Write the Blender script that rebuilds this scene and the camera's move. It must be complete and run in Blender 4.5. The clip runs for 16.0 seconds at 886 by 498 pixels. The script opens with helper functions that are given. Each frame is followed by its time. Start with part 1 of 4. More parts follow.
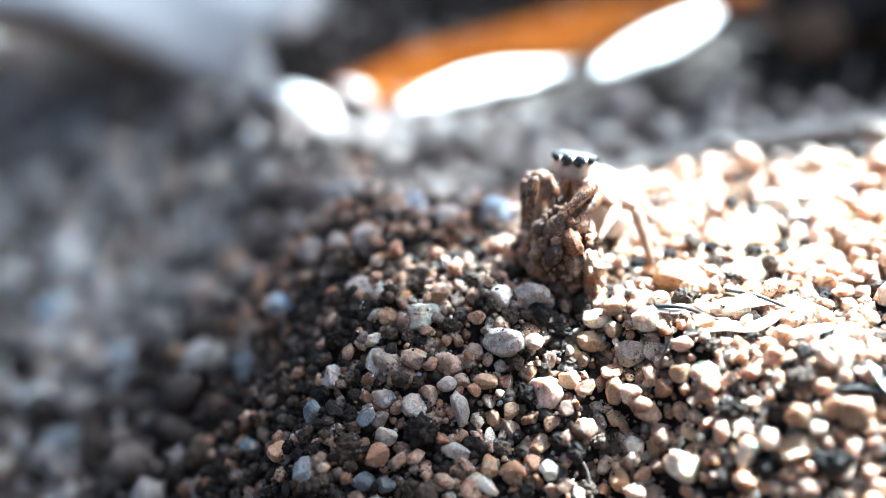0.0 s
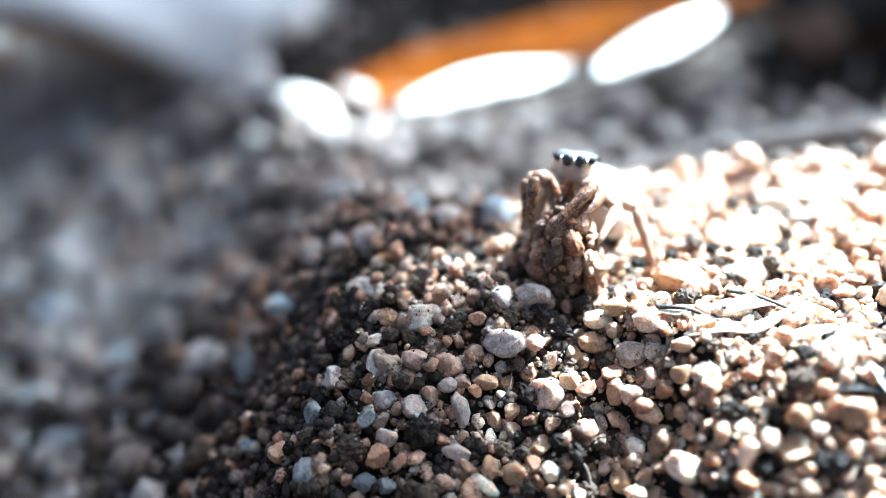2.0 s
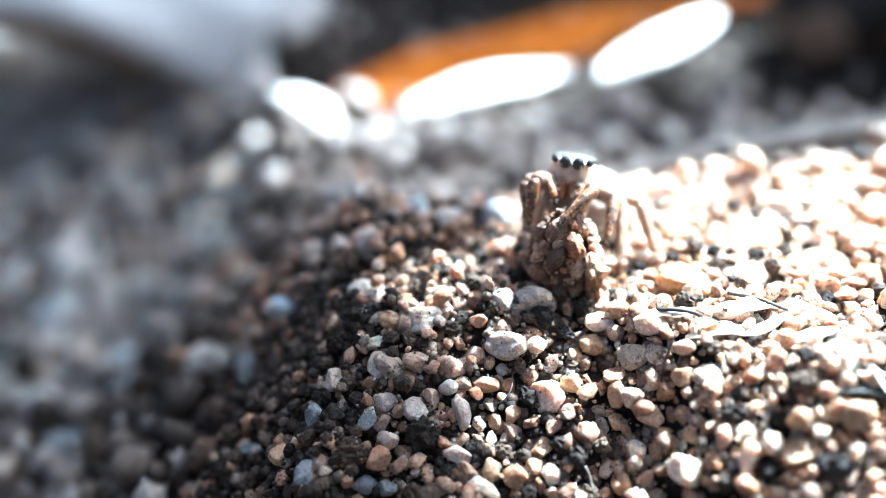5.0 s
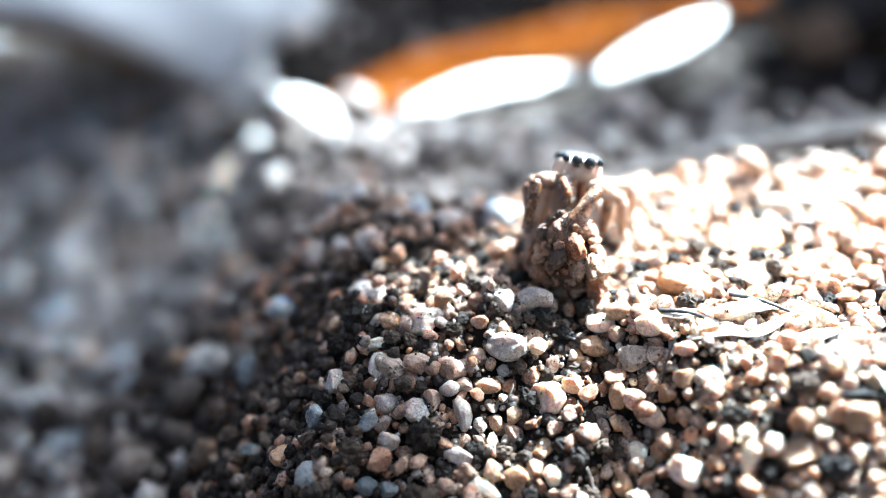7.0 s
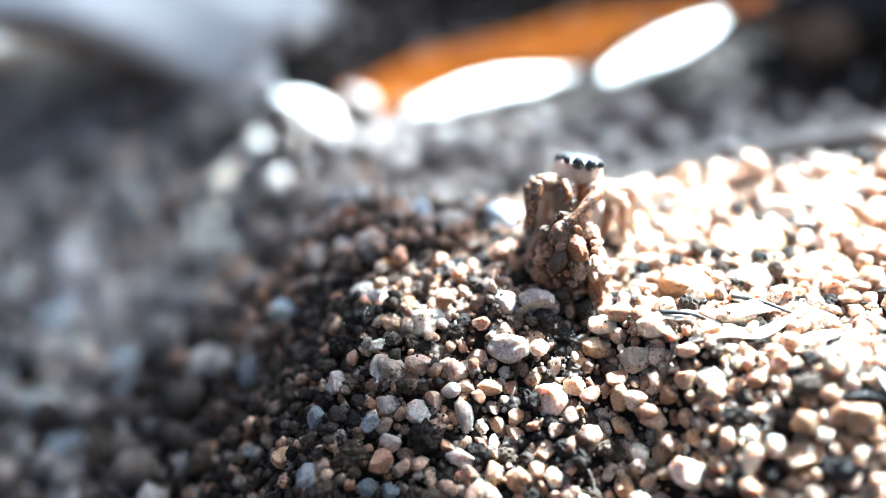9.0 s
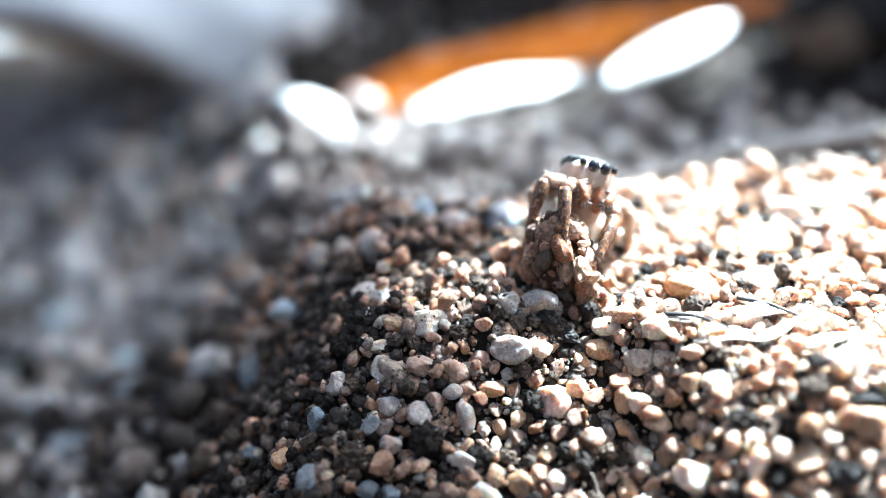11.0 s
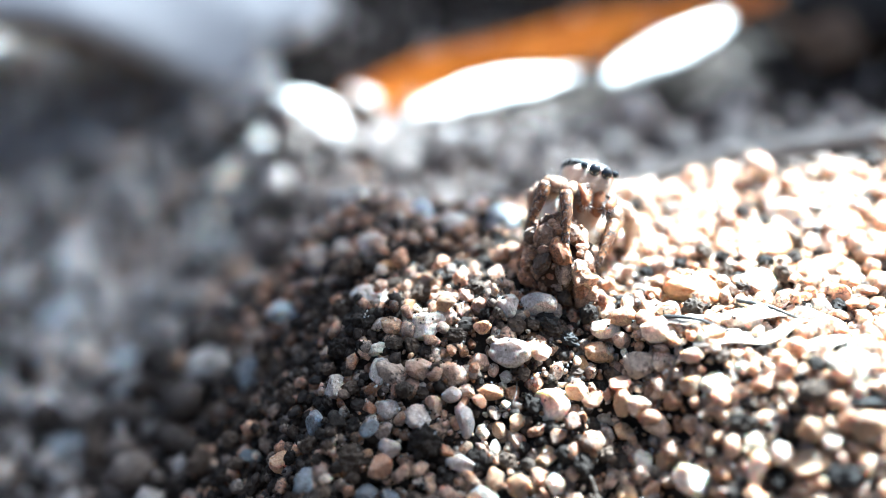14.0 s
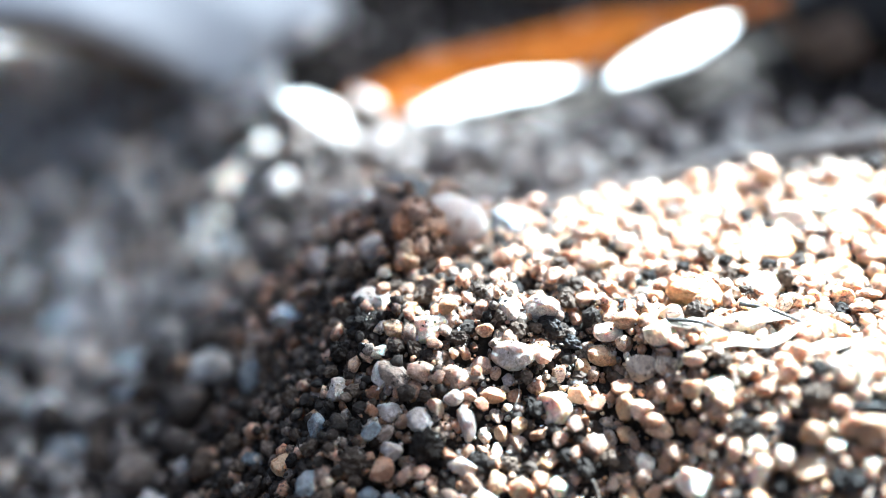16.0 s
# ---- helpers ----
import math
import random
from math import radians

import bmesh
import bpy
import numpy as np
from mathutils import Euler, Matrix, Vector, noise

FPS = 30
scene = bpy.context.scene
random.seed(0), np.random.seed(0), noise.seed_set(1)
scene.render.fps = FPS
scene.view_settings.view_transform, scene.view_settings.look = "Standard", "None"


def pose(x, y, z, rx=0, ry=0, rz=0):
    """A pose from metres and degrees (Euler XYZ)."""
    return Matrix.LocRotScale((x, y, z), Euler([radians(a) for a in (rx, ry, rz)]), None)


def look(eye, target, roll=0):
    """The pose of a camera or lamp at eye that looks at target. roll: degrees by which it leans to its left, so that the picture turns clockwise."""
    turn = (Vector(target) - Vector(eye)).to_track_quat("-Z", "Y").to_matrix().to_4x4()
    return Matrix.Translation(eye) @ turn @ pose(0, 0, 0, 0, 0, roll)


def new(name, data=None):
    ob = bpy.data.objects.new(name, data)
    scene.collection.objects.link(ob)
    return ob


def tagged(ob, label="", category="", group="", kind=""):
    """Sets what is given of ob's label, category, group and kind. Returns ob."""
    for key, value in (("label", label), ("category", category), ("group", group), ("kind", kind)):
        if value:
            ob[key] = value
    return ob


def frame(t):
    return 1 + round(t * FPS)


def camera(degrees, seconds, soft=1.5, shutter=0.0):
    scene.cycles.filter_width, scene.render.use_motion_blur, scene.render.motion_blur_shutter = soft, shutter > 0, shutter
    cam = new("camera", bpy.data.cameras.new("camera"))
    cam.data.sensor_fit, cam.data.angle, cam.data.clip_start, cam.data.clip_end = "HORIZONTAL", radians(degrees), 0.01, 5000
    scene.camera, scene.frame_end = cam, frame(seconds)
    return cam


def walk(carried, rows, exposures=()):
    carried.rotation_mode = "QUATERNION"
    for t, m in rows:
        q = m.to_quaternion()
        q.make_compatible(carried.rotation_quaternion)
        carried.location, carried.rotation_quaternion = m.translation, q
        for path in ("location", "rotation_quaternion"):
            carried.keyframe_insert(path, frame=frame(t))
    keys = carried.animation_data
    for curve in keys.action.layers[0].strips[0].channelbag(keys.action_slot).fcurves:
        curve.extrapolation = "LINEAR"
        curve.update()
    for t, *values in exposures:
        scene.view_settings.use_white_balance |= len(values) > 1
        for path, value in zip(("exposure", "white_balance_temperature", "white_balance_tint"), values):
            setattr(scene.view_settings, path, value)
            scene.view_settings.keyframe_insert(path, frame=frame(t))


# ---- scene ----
MM = 0.001                      # lengths below are in millimetres unless a pose is made
EYE = (0.0, -24.8, 17.0)        # eye of the macro lens, mm
PITCH = 32.0

cam = camera(50, 16.0, soft=0.8, shutter=0.5)
cam.data.dof.use_dof = True
cam.data.dof.focus_distance = 28.45 * MM
cam.data.dof.aperture_fstop = 38.6 / 2.1


def eye_pose(dx, dy, dz, pitch, yaw, roll):
    """Pose of the hand-held lens: small shifts in mm and small turns in degrees."""
    return pose((EYE[0] + dx) * MM, (EYE[1] + dy) * MM, (EYE[2] + dz) * MM, 90 - PITCH + pitch, 0, yaw) @ pose(0, 0, 0, 0, 0, roll)


walk(cam, [
    (0, eye_pose(0.001, 0.003, 0.004, -0.007, 0.004, 0.008)),
    (0.5, eye_pose(0.011, 0.005, 0.013, -0.014, 0.026, 0.009)),
    (1, eye_pose(0.032, -0.011, 0.000, 0.035, 0.065, -0.047)),
    (1.5, eye_pose(0.025, -0.011, -0.020, 0.074, 0.066, -0.056)),
    (2, eye_pose(0.060, 0.023, -0.028, 0.070, 0.187, -0.099)),
    (2.5, eye_pose(0.073, 0.018, -0.009, 0.047, 0.195, -0.086)),
    (3, eye_pose(0.034, 0.025, 0.025, -0.016, 0.068, -0.057)),
    (3.5, eye_pose(0.008, -0.005, -0.002, 0.105, 0.031, -0.018)),
    (4, eye_pose(0.052, 0.006, -0.019, 0.166, 0.184, -0.080)),
    (6.5, eye_pose(0.019, 0.056, -0.032, 0.245, 0.246, -0.077)),
    (7, eye_pose(0.034, 0.041, -0.068, 0.319, 0.284, -0.088)),
    (7.5, eye_pose(0.049, -0.002, -0.119, 0.460, 0.336, -0.076)),
    (8, eye_pose(0.063, -0.000, -0.102, 0.473, 0.409, -0.142)),
    (8.5, eye_pose(0.060, 0.032, -0.065, 0.419, 0.424, -0.199)),
    (9, eye_pose(0.069, 0.038, -0.093, 0.461, 0.474, -0.178)),
    (11.5, eye_pose(0.225, 0.281, -0.364, 0.723, 1.013, -0.219)),
    (12, eye_pose(0.255, 0.340, -0.291, 0.564, 1.060, -0.288)),
    (12.5, eye_pose(0.219, 0.384, -0.272, 0.497, 0.958, -0.265)),
    (13, eye_pose(0.255, 0.398, -0.297, 0.539, 1.020, -0.269)),
    (13.5, eye_pose(0.185, 0.424, -0.254, 0.463, 0.852, -0.158)),
    (14, eye_pose(0.169, 0.418, -0.231, 0.453, 0.797, -0.115)),
    (14.5, eye_pose(0.192, 0.404, -0.285, 0.609, 0.867, -0.145)),
    (15, eye_pose(0.154, 0.325, -0.199, 0.596, 0.790, -0.129)),
    (15.5, eye_pose(0.153, 0.293, -0.204, 0.662, 0.818, -0.127)),
    (16, eye_pose(0.238, 0.420, -0.287, 0.716, 1.121, -0.212)),
], [(0, 3.4, 4980, -5), (16, 3.4, 4980, -5)])

# ------------------------------------------------------------------ light
SUN = Vector((2.05, 2.15, 3.5)).normalized()
world = bpy.data.worlds.new("sky")
scene.world = world
world.use_nodes = True
wn = world.node_tree.nodes
sky = wn.new("ShaderNodeTexSky")
sky.sky_type, sky.sun_disc = "NISHITA", False
sky.air_density, sky.dust_density = 0.35, 8.0
sky.sun_elevation, sky.sun_rotation = math.asin(SUN.z), math.atan2(SUN.x, SUN.y)
world.node_tree.links.new(sky.outputs[0], wn["Background"].inputs[0])
wn["Background"].inputs[1].default_value = 0.036
sun = new("sun", bpy.data.lights.new("sun", "SUN"))
sun.data.energy, sun.data.angle, sun.data.color = 5.0, radians(0.55), (1.0, 0.965, 0.92)
sun.matrix_world = look(SUN * 1.0, (0, 0, 0))


# ------------------------------------------------------------------ materials
def material(name, rough=0.6):
    m = bpy.data.materials.new(name)
    m.use_nodes = True
    t = m.node_tree
    b = t.nodes["Principled BSDF"]
    b.inputs["Roughness"].default_value = rough
    return m, t, b


def node(t, kind, **values):
    n = t.nodes.new(kind)
    for key, value in values.items():
        n.inputs[key.replace("_", " ")].default_value = value
    return n


def ramp(t, source, stops, constant=False):
    r = t.nodes.new("ShaderNodeValToRGB")
    if constant:
        r.color_ramp.interpolation = "CONSTANT"
    e = r.color_ramp.elements
    while len(e) < len(stops):
        e.new(0.5)
    for i, (at, c) in enumerate(stops):
        e[i].position, e[i].color = at, (*c, 1)
    t.links.new(source, r.inputs[0])
    return r.outputs[0]


def mix(t, a, b, fac, blend="MIX"):
    n = t.nodes.new("ShaderNodeMix")
    n.data_type, n.blend_type = "RGBA", blend
    for i, v in ((0, fac), (6, a), (7, b)):
        if isinstance(v, (int, float)):
            n.inputs[i].default_value = v
        elif isinstance(v, tuple):
            n.inputs[i].default_value = (*v, 1)
        else:
            t.links.new(v, n.inputs[i])
    return n.outputs[2]


def noise_of(t, scale, detail=3.0, rough=0.6, stretch=None, w=None):
    co = t.nodes.new("ShaderNodeTexCoord")
    out = co.outputs["Object"]
    if stretch:
        mp = t.nodes.new("ShaderNodeMapping")
        mp.inputs["Scale"].default_value = stretch
        t.links.new(out, mp.inputs[0])
        out = mp.outputs[0]
    n = node(t, "ShaderNodeTexNoise", Scale=scale, Detail=detail, Roughness=rough)
    t.links.new(out, n.inputs["Vector"])
    return n.outputs["Fac"]


def bump(t, b, height, strength, distance):
    n = node(t, "ShaderNodeBump", Strength=strength, Distance=distance)
    t.links.new(height, n.inputs["Height"])
    t.links.new(n.outputs[0], b.inputs["Normal"])


def random_of(t):
    """A random number for every loose piece: by object and by island."""
    o, g = t.nodes.new("ShaderNodeObjectInfo"), t.nodes.new("ShaderNodeNewGeometry")
    a = t.nodes.new("ShaderNodeMath")
    a.operation = "ADD"
    t.links.new(o.outputs["Random"], a.inputs[0])
    t.links.new(g.outputs["Random Per Island"], a.inputs[1])
    f = t.nodes.new("ShaderNodeMath")
    f.operation = "FRACT"
    t.links.new(a.outputs[0], f.inputs[0])
    return f.outputs[0]


def grain_material(name, stops, dirt=0.6, sss=0.6, rough=0.22, shine=0.4, deep=0.25):
    """Quartz and feldspar: mottled, dusted unevenly with fine dark soil, glossy where it is clean."""
    m, t, b = material(name, rough)
    pick = random_of(t)
    base = ramp(t, pick, stops)
    mottled = mix(t, base, ramp(t, noise_of(t, 1700), [(0.3, (0.5, 0.46, 0.43)), (0.7, (1.3, 1.27, 1.24))]), 0.8, "MULTIPLY")
    mottled = mix(t, mottled, ramp(t, noise_of(t, 9000, 4, 0.8), [(0.38, (0.45, 0.42, 0.4)), (0.60, (1.3, 1.3, 1.3))]), 0.75, "MULTIPLY")
    patch = ramp(t, noise_of(t, 2400, 2), [(0.38, (0.15, 0.15, 0.15)), (0.62, (1, 1, 1))])
    specks = ramp(t, noise_of(t, 9500, 6, 0.8), [(0.50 - 0.06 * dirt, (0, 0, 0)), (0.56, (min(1, 2.0 * dirt),) * 3)])
    dust = mix(t, specks, patch, 1.0, "MULTIPLY")
    colour = mix(t, mottled, (0.055, 0.043, 0.035), dust)
    t.links.new(colour, b.inputs["Base Color"])
    b.inputs["Specular IOR Level"].default_value = shine
    b.inputs["Subsurface Weight"].default_value = sss
    b.inputs["Subsurface Radius"].default_value = (1.0, 0.68, 0.46)
    b.inputs["Subsurface Scale"].default_value = deep * MM
    t.links.new(mix(t, ramp(t, noise_of(t, 3500), [(0.35, (rough - 0.2,) * 3), (0.7, (rough + 0.2,) * 3)]), (0.85, 0.85, 0.85), dust), b.inputs["Roughness"])
    bump(t, b, noise_of(t, 5200, 8, 0.75), 0.75, 0.08 * MM)
    return m


SAND = grain_material("sand", [
    (0.00, (0.07, 0.043, 0.030)), (0.08, (0.28, 0.15, 0.085)), (0.19, (0.56, 0.31, 0.185)), (0.30, (0.34, 0.24, 0.18)),
    (0.42, (0.68, 0.43, 0.285)), (0.52, (0.44, 0.25, 0.15)), (0.62, (0.30, 0.26, 0.235)), (0.72, (0.72, 0.50, 0.37)),
    (0.84, (0.42, 0.26, 0.17)), (0.93, (0.79, 0.68, 0.57)), (1.00, (0.14, 0.108, 0.083))], 0.7, 0.75, 0.25, 0.45, 0.35)
PALE_SAND = grain_material("pale_sand", [
    (0.00, (0.08, 0.07, 0.062)), (0.2, (0.60, 0.57, 0.54)), (0.4, (0.20, 0.185, 0.175)), (0.6, (0.76, 0.73, 0.69)), (0.75, (0.46, 0.37, 0.30)), (0.9, (0.84, 0.83, 0.81)), (1.0, (0.16, 0.15, 0.14))], 0.2)
FAR_SAND = grain_material("far_sand", [
    (0.00, (0.06, 0.050, 0.044)), (0.25, (0.36, 0.30, 0.265)), (0.5, (0.16, 0.14, 0.13)), (0.75, (0.46, 0.39, 0.35)), (1.0, (0.60, 0.55, 0.52))], 0.3, 0.2)
# Sand of the hollow: its shade is put into the colour, few grains pale.
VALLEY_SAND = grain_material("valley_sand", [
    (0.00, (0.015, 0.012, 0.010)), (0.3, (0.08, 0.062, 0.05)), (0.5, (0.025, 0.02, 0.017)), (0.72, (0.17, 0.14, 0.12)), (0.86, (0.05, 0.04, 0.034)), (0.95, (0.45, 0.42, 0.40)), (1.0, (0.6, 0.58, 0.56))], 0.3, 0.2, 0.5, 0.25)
# Paler copy of the sand: the sun's glare put into the colour.
SUNLIT_SAND = grain_material("bright_sand", [
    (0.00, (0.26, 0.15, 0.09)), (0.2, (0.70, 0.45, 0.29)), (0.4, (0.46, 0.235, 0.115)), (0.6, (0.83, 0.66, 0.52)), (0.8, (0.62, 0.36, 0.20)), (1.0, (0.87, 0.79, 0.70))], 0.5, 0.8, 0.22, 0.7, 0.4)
# Soil-dark sand with the shade of flank, gaps and twig in its colour.
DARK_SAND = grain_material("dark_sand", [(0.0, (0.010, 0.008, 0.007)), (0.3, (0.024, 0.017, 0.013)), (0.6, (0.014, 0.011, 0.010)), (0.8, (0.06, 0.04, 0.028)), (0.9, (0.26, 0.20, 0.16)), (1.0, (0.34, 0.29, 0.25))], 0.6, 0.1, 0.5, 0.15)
CRUMB = grain_material("soil_crumb", [(0.0, (0.009, 0.0075, 0.0065)), (0.5, (0.036, 0.028, 0.022)), (1.0, (0.11, 0.08, 0.058))], 0.3, 0.0, 0.75, 0.15)


def pebble_material(name, colour, dirt=0.35, sss=0.9):
    return grain_material(name, [(0.0, tuple(c * 0.93 for c in colour)), (1.0, tuple(c * 1.06 for c in colour))], dirt, sss, 0.4, 0.5, 0.35)


def soil_material():
    m, t, b = material("soil", 0.9)
    c = ramp(t, noise_of(t, 1500, 8, 0.7), [(0.3, (0.008, 0.0065, 0.0055)), (0.55, (0.025, 0.02, 0.016)), (0.75, (0.07, 0.055, 0.043))])
    t.links.new(mix(t, c, ramp(t, noise_of(t, 120), [(0.35, (0.7, 0.7, 0.72)), (0.65, (1.3, 1.25, 1.2))]), 1.0, "MULTIPLY"), b.inputs["Base Color"])
    b.inputs["Specular IOR Level"].default_value = 0.1
    bump(t, b, noise_of(t, 3000, 8, 0.75), 1.0, 0.2 * MM)
    return m


SOIL = soil_material()


def fibrous(name, dark, light, scale=1200, stretch=(0.15, 1, 1), rough=0.6, sss=0.0, spots=None, shine=0.5):
    m, t, b = material(name, rough)
    b.inputs["Specular IOR Level"].default_value = shine
    c = ramp(t, noise_of(t, scale, 6, 0.65, stretch), [(0.3, dark), (0.7, light)])
    if spots:
        c = mix(t, c, spots, ramp(t, noise_of(t, scale * 1.7, 3), [(0.58, (0, 0, 0)), (0.66, (0.8, 0.8, 0.8))]))
    t.links.new(c, b.inputs["Base Color"])
    if sss:
        b.inputs["Subsurface Weight"].default_value = sss
        b.inputs["Subsurface Radius"].default_value = (1.0, 0.6, 0.4)
        b.inputs["Subsurface Scale"].default_value = 0.4 * MM
    bump(t, b, noise_of(t, scale * 2, 5, 0.7, stretch), 0.5, 0.08 * MM)
    return m


TWIG = fibrous("twig_bark", (0.045, 0.034, 0.026), (0.15, 0.12, 0.095))
GREY_TWIG = fibrous("grey_twig_bark", (0.16, 0.14, 0.12), (0.46, 0.42, 0.38))
HUSK = fibrous("dry_husk", (0.42, 0.33, 0.24), (0.72, 0.64, 0.54), 900, (0.2, 1, 1), 0.28)
STRAW = fibrous("dry_straw", (0.35, 0.27, 0.17), (0.65, 0.55, 0.40))
ORANGE_LEAF = fibrous("orange_leaf", (0.42, 0.105, 0.008), (0.76, 0.24, 0.02), 300, (1, 0.2, 1), 0.8, shine=0.08)
PALE_LEAF = fibrous("pale_leaf", (0.55, 0.50, 0.44), (0.85, 0.82, 0.78), 300, (1, 0.2, 1), 0.45)
GREY_BARK = fibrous("grey_bark", (0.55, 0.53, 0.51), (0.84, 0.82, 0.80), 160, (0.25, 1, 1), 0.8)
BROWN_LEAF = fibrous("brown_leaf", (0.12, 0.07, 0.04), (0.26, 0.17, 0.10), 200, (1, 0.3, 1), 0.6)
CREAM = fibrous("spider_cream", (0.44, 0.31, 0.22), (0.66, 0.54, 0.44), 1500, (1, 1, 1), 0.45, 0.5)
ABDOMEN = fibrous("spider_abdomen", (0.46, 0.38, 0.31), (0.72, 0.66, 0.60), 1200, (1, 1, 1), 0.5, 0.55, (0.35, 0.22, 0.14))


def leg_material():
    """Rust-brown translucent leg, mottled with black and with pale scales."""
    m, t, b = material("spider_leg", 0.4)
    c = ramp(t, noise_of(t, 2600, 3), [(0.38, (0.12, 0.045, 0.016)), (0.62, (0.44, 0.20, 0.075))])
    c = mix(t, c, (0.012, 0.009, 0.008), ramp(t, noise_of(t, 8500, 4, 0.7), [(0.50, (0, 0, 0)), (0.56, (0.9, 0.9, 0.9))]))
    c = mix(t, c, (0.62, 0.55, 0.48), ramp(t, noise_of(t, 10000, 4, 0.7, (1, 1, 0.6)), [(0.55, (0, 0, 0)), (0.62, (0.8, 0.8, 0.8))]))
    t.links.new(c, b.inputs["Base Color"])
    b.inputs["Subsurface Weight"].default_value = 0.25
    b.inputs["Subsurface Radius"].default_value = (1.0, 0.5, 0.25)
    b.inputs["Subsurface Scale"].default_value = 0.15 * MM
    bump(t, b, noise_of(t, 4200, 5, 0.7), 0.7, 0.08 * MM)
    return m


LEG = leg_material()
PALE_LEG = fibrous("spider_pale_leg", (0.26, 0.155, 0.095), (0.48, 0.34, 0.24), 1500, (1, 1, 1), 0.4, 0.5)
RUST = fibrous("spider_rust", (0.14, 0.05, 0.018), (0.42, 0.17, 0.06), 5200, (1, 1, 1), 0.4, 0.35)
SCALES = fibrous("spider_scales", (0.004, 0.004, 0.004), (0.085, 0.085, 0.075), 4500, (1, 1, 1), 0.5)


def shade_caster_material():
    """For the added shade casters: leaf-like, letting some warm daylight through."""
    m, t, b = material("shade_caster_leaf", 0.6)
    c = ramp(t, noise_of(t, 120, 5, 0.6), [(0.3, (0.22, 0.12, 0.06)), (0.7, (0.40, 0.25, 0.14))])
    t.links.new(c, b.inputs["Base Color"])
    glow = t.nodes.new("ShaderNodeBsdfTranslucent")
    t.links.new(c, glow.inputs["Color"])
    both = node(t, "ShaderNodeMixShader", Fac=0.35)
    t.links.new(b.outputs[0], both.inputs[1])
    t.links.new(glow.outputs[0], both.inputs[2])
    t.links.new(both.outputs[0], t.nodes["Material Output"].inputs["Surface"])
    return m


CASTER_LEAF = shade_caster_material()


def plain(name, colour, rough, coat=0.0):
    m, t, b = material(name, rough)
    c = mix(t, colour, tuple(x * 0.6 for x in colour), noise_of(t, 4000))
    t.links.new(c, b.inputs["Base Color"])
    b.inputs["Coat Weight"].default_value = coat
    return m


EYE_BLACK = plain("eye_black", (0.006, 0.006, 0.006), 0.06, 1.0)
HAIR = plain("hair", (0.55, 0.49, 0.43), 0.35)
DARK_HAIR = plain("dark_hair", (0.05, 0.04, 0.035), 0.4)


# ------------------------------------------------------------------ mesh helpers
def mesh_of(name, verts, faces, mat, smooth=True):
    me = bpy.data.meshes.new(name)
    me.from_pydata([tuple(float(c) * MM for c in v) for v in verts], [], [tuple(int(i) for i in f) for f in faces])
    me.materials.append(mat)
    if smooth:
        me.polygons.foreach_set("use_smooth", [True] * len(me.polygons))
    me.update()
    return me


def part(name, bm, mat, parent=None, label="", smooth=True):
    """Links a bmesh built in mm as one mesh object under a thing or a part."""
    bmesh.ops.recalc_face_normals(bm, faces=bm.faces[:])
    bmesh.ops.scale(bm, vec=(MM, MM, MM), verts=bm.verts[:])
    me = bpy.data.meshes.new(name)
    bm.to_mesh(me)
    bm.free()
    me.materials.append(mat)
    me.polygons.foreach_set("use_smooth", [smooth] * len(me.polygons))
    ob = new(name, me)
    ob.parent = parent
    if label:
        ob["label"] = label
    return ob


def spot(x, y, z):
    return Vector((x, y, z)) * MM


def step(a, b, v):
    t = np.clip((v - a) / (b - a), 0, 1)
    return t * t * (3 - 2 * t)


# ------------------------------------------------------------------ ground
def relief(x, y):
    """Height of the sand in mm: a lumpy mound with a steep face to the lens, falling away to one side and behind its crest."""
    x, y = np.asarray(x, float), np.asarray(y, float)
    lo = np.minimum(y + 0.5 + 1.0 * step(4.0, 6.5, x) + 1.9 * step(5.5, 10.5, x) + 0.8 * step(6, 8, x) * step(13.5, 11, x), 0)
    front = (0.78 + 0.12 * step(4.5, 9, x)) * np.maximum(lo, -8) + 0.15 * np.maximum(np.minimum(lo + 8, 0), -30)
    edge = np.where(y < 0, -2.8 + 0.42 * np.maximum(y, -14), -2.8 - 0.25 * y)
    left = -15.5 * (1 - np.exp(-(np.maximum(edge + 1.0 - x, 0) / 11) ** 1.25))
    right = 0.5 * step(6, 18, x)
    back_at = 5.4 - 0.7 * step(1, 4, x) + 2.1 * step(3.5, 7.5, x) + 0.19 * np.maximum(x - 7.5, 0)
    back = -4.5 * step(back_at, back_at + 5.5, y) * step(-25, 0, x)
    far = 0.04 * np.clip(y - 30, 0, 150)
    near = step(-9, -3, x) * step(16, 8, x) * step(12, 5, y)
    lumps = 0.20 * np.sin(4.1 * x + 1.3 * np.sin(2.2 * y)) * np.sin(3.7 * y + 1.1 * np.sin(1.9 * x)) + 0.10 * np.sin(7.3 * x - 2.1 * y) * np.sin(6.7 * y + 1.4 * x)
    ripple = 0.28 * np.sin(x * 1.3 + 1.1 * np.sin(y * 0.8)) * np.cos(y * 1.1 + x * 0.4) + 0.16 * np.sin(2.9 * x + 1.7 * y) * np.sin(2.3 * y - 1.2 * x)
    # Unseen rise behind the lens, added to block light from that side.
    unseen_bank = 1.2 * np.minimum(np.maximum(-38 - y, 0), 90)
    return unseen_bank + front + left + right + back + far + ripple + near * lumps


def axis(a, b, fine, reach):
    core = np.arange(a, b + fine, fine)
    out, s = [], fine
    edge = 0.0
    while edge < reach:
        s *= 1.25
        edge += s
        out.append(edge)
    out = np.array(out)
    return np.concatenate([a - out[::-1], core, core[-1] + out])


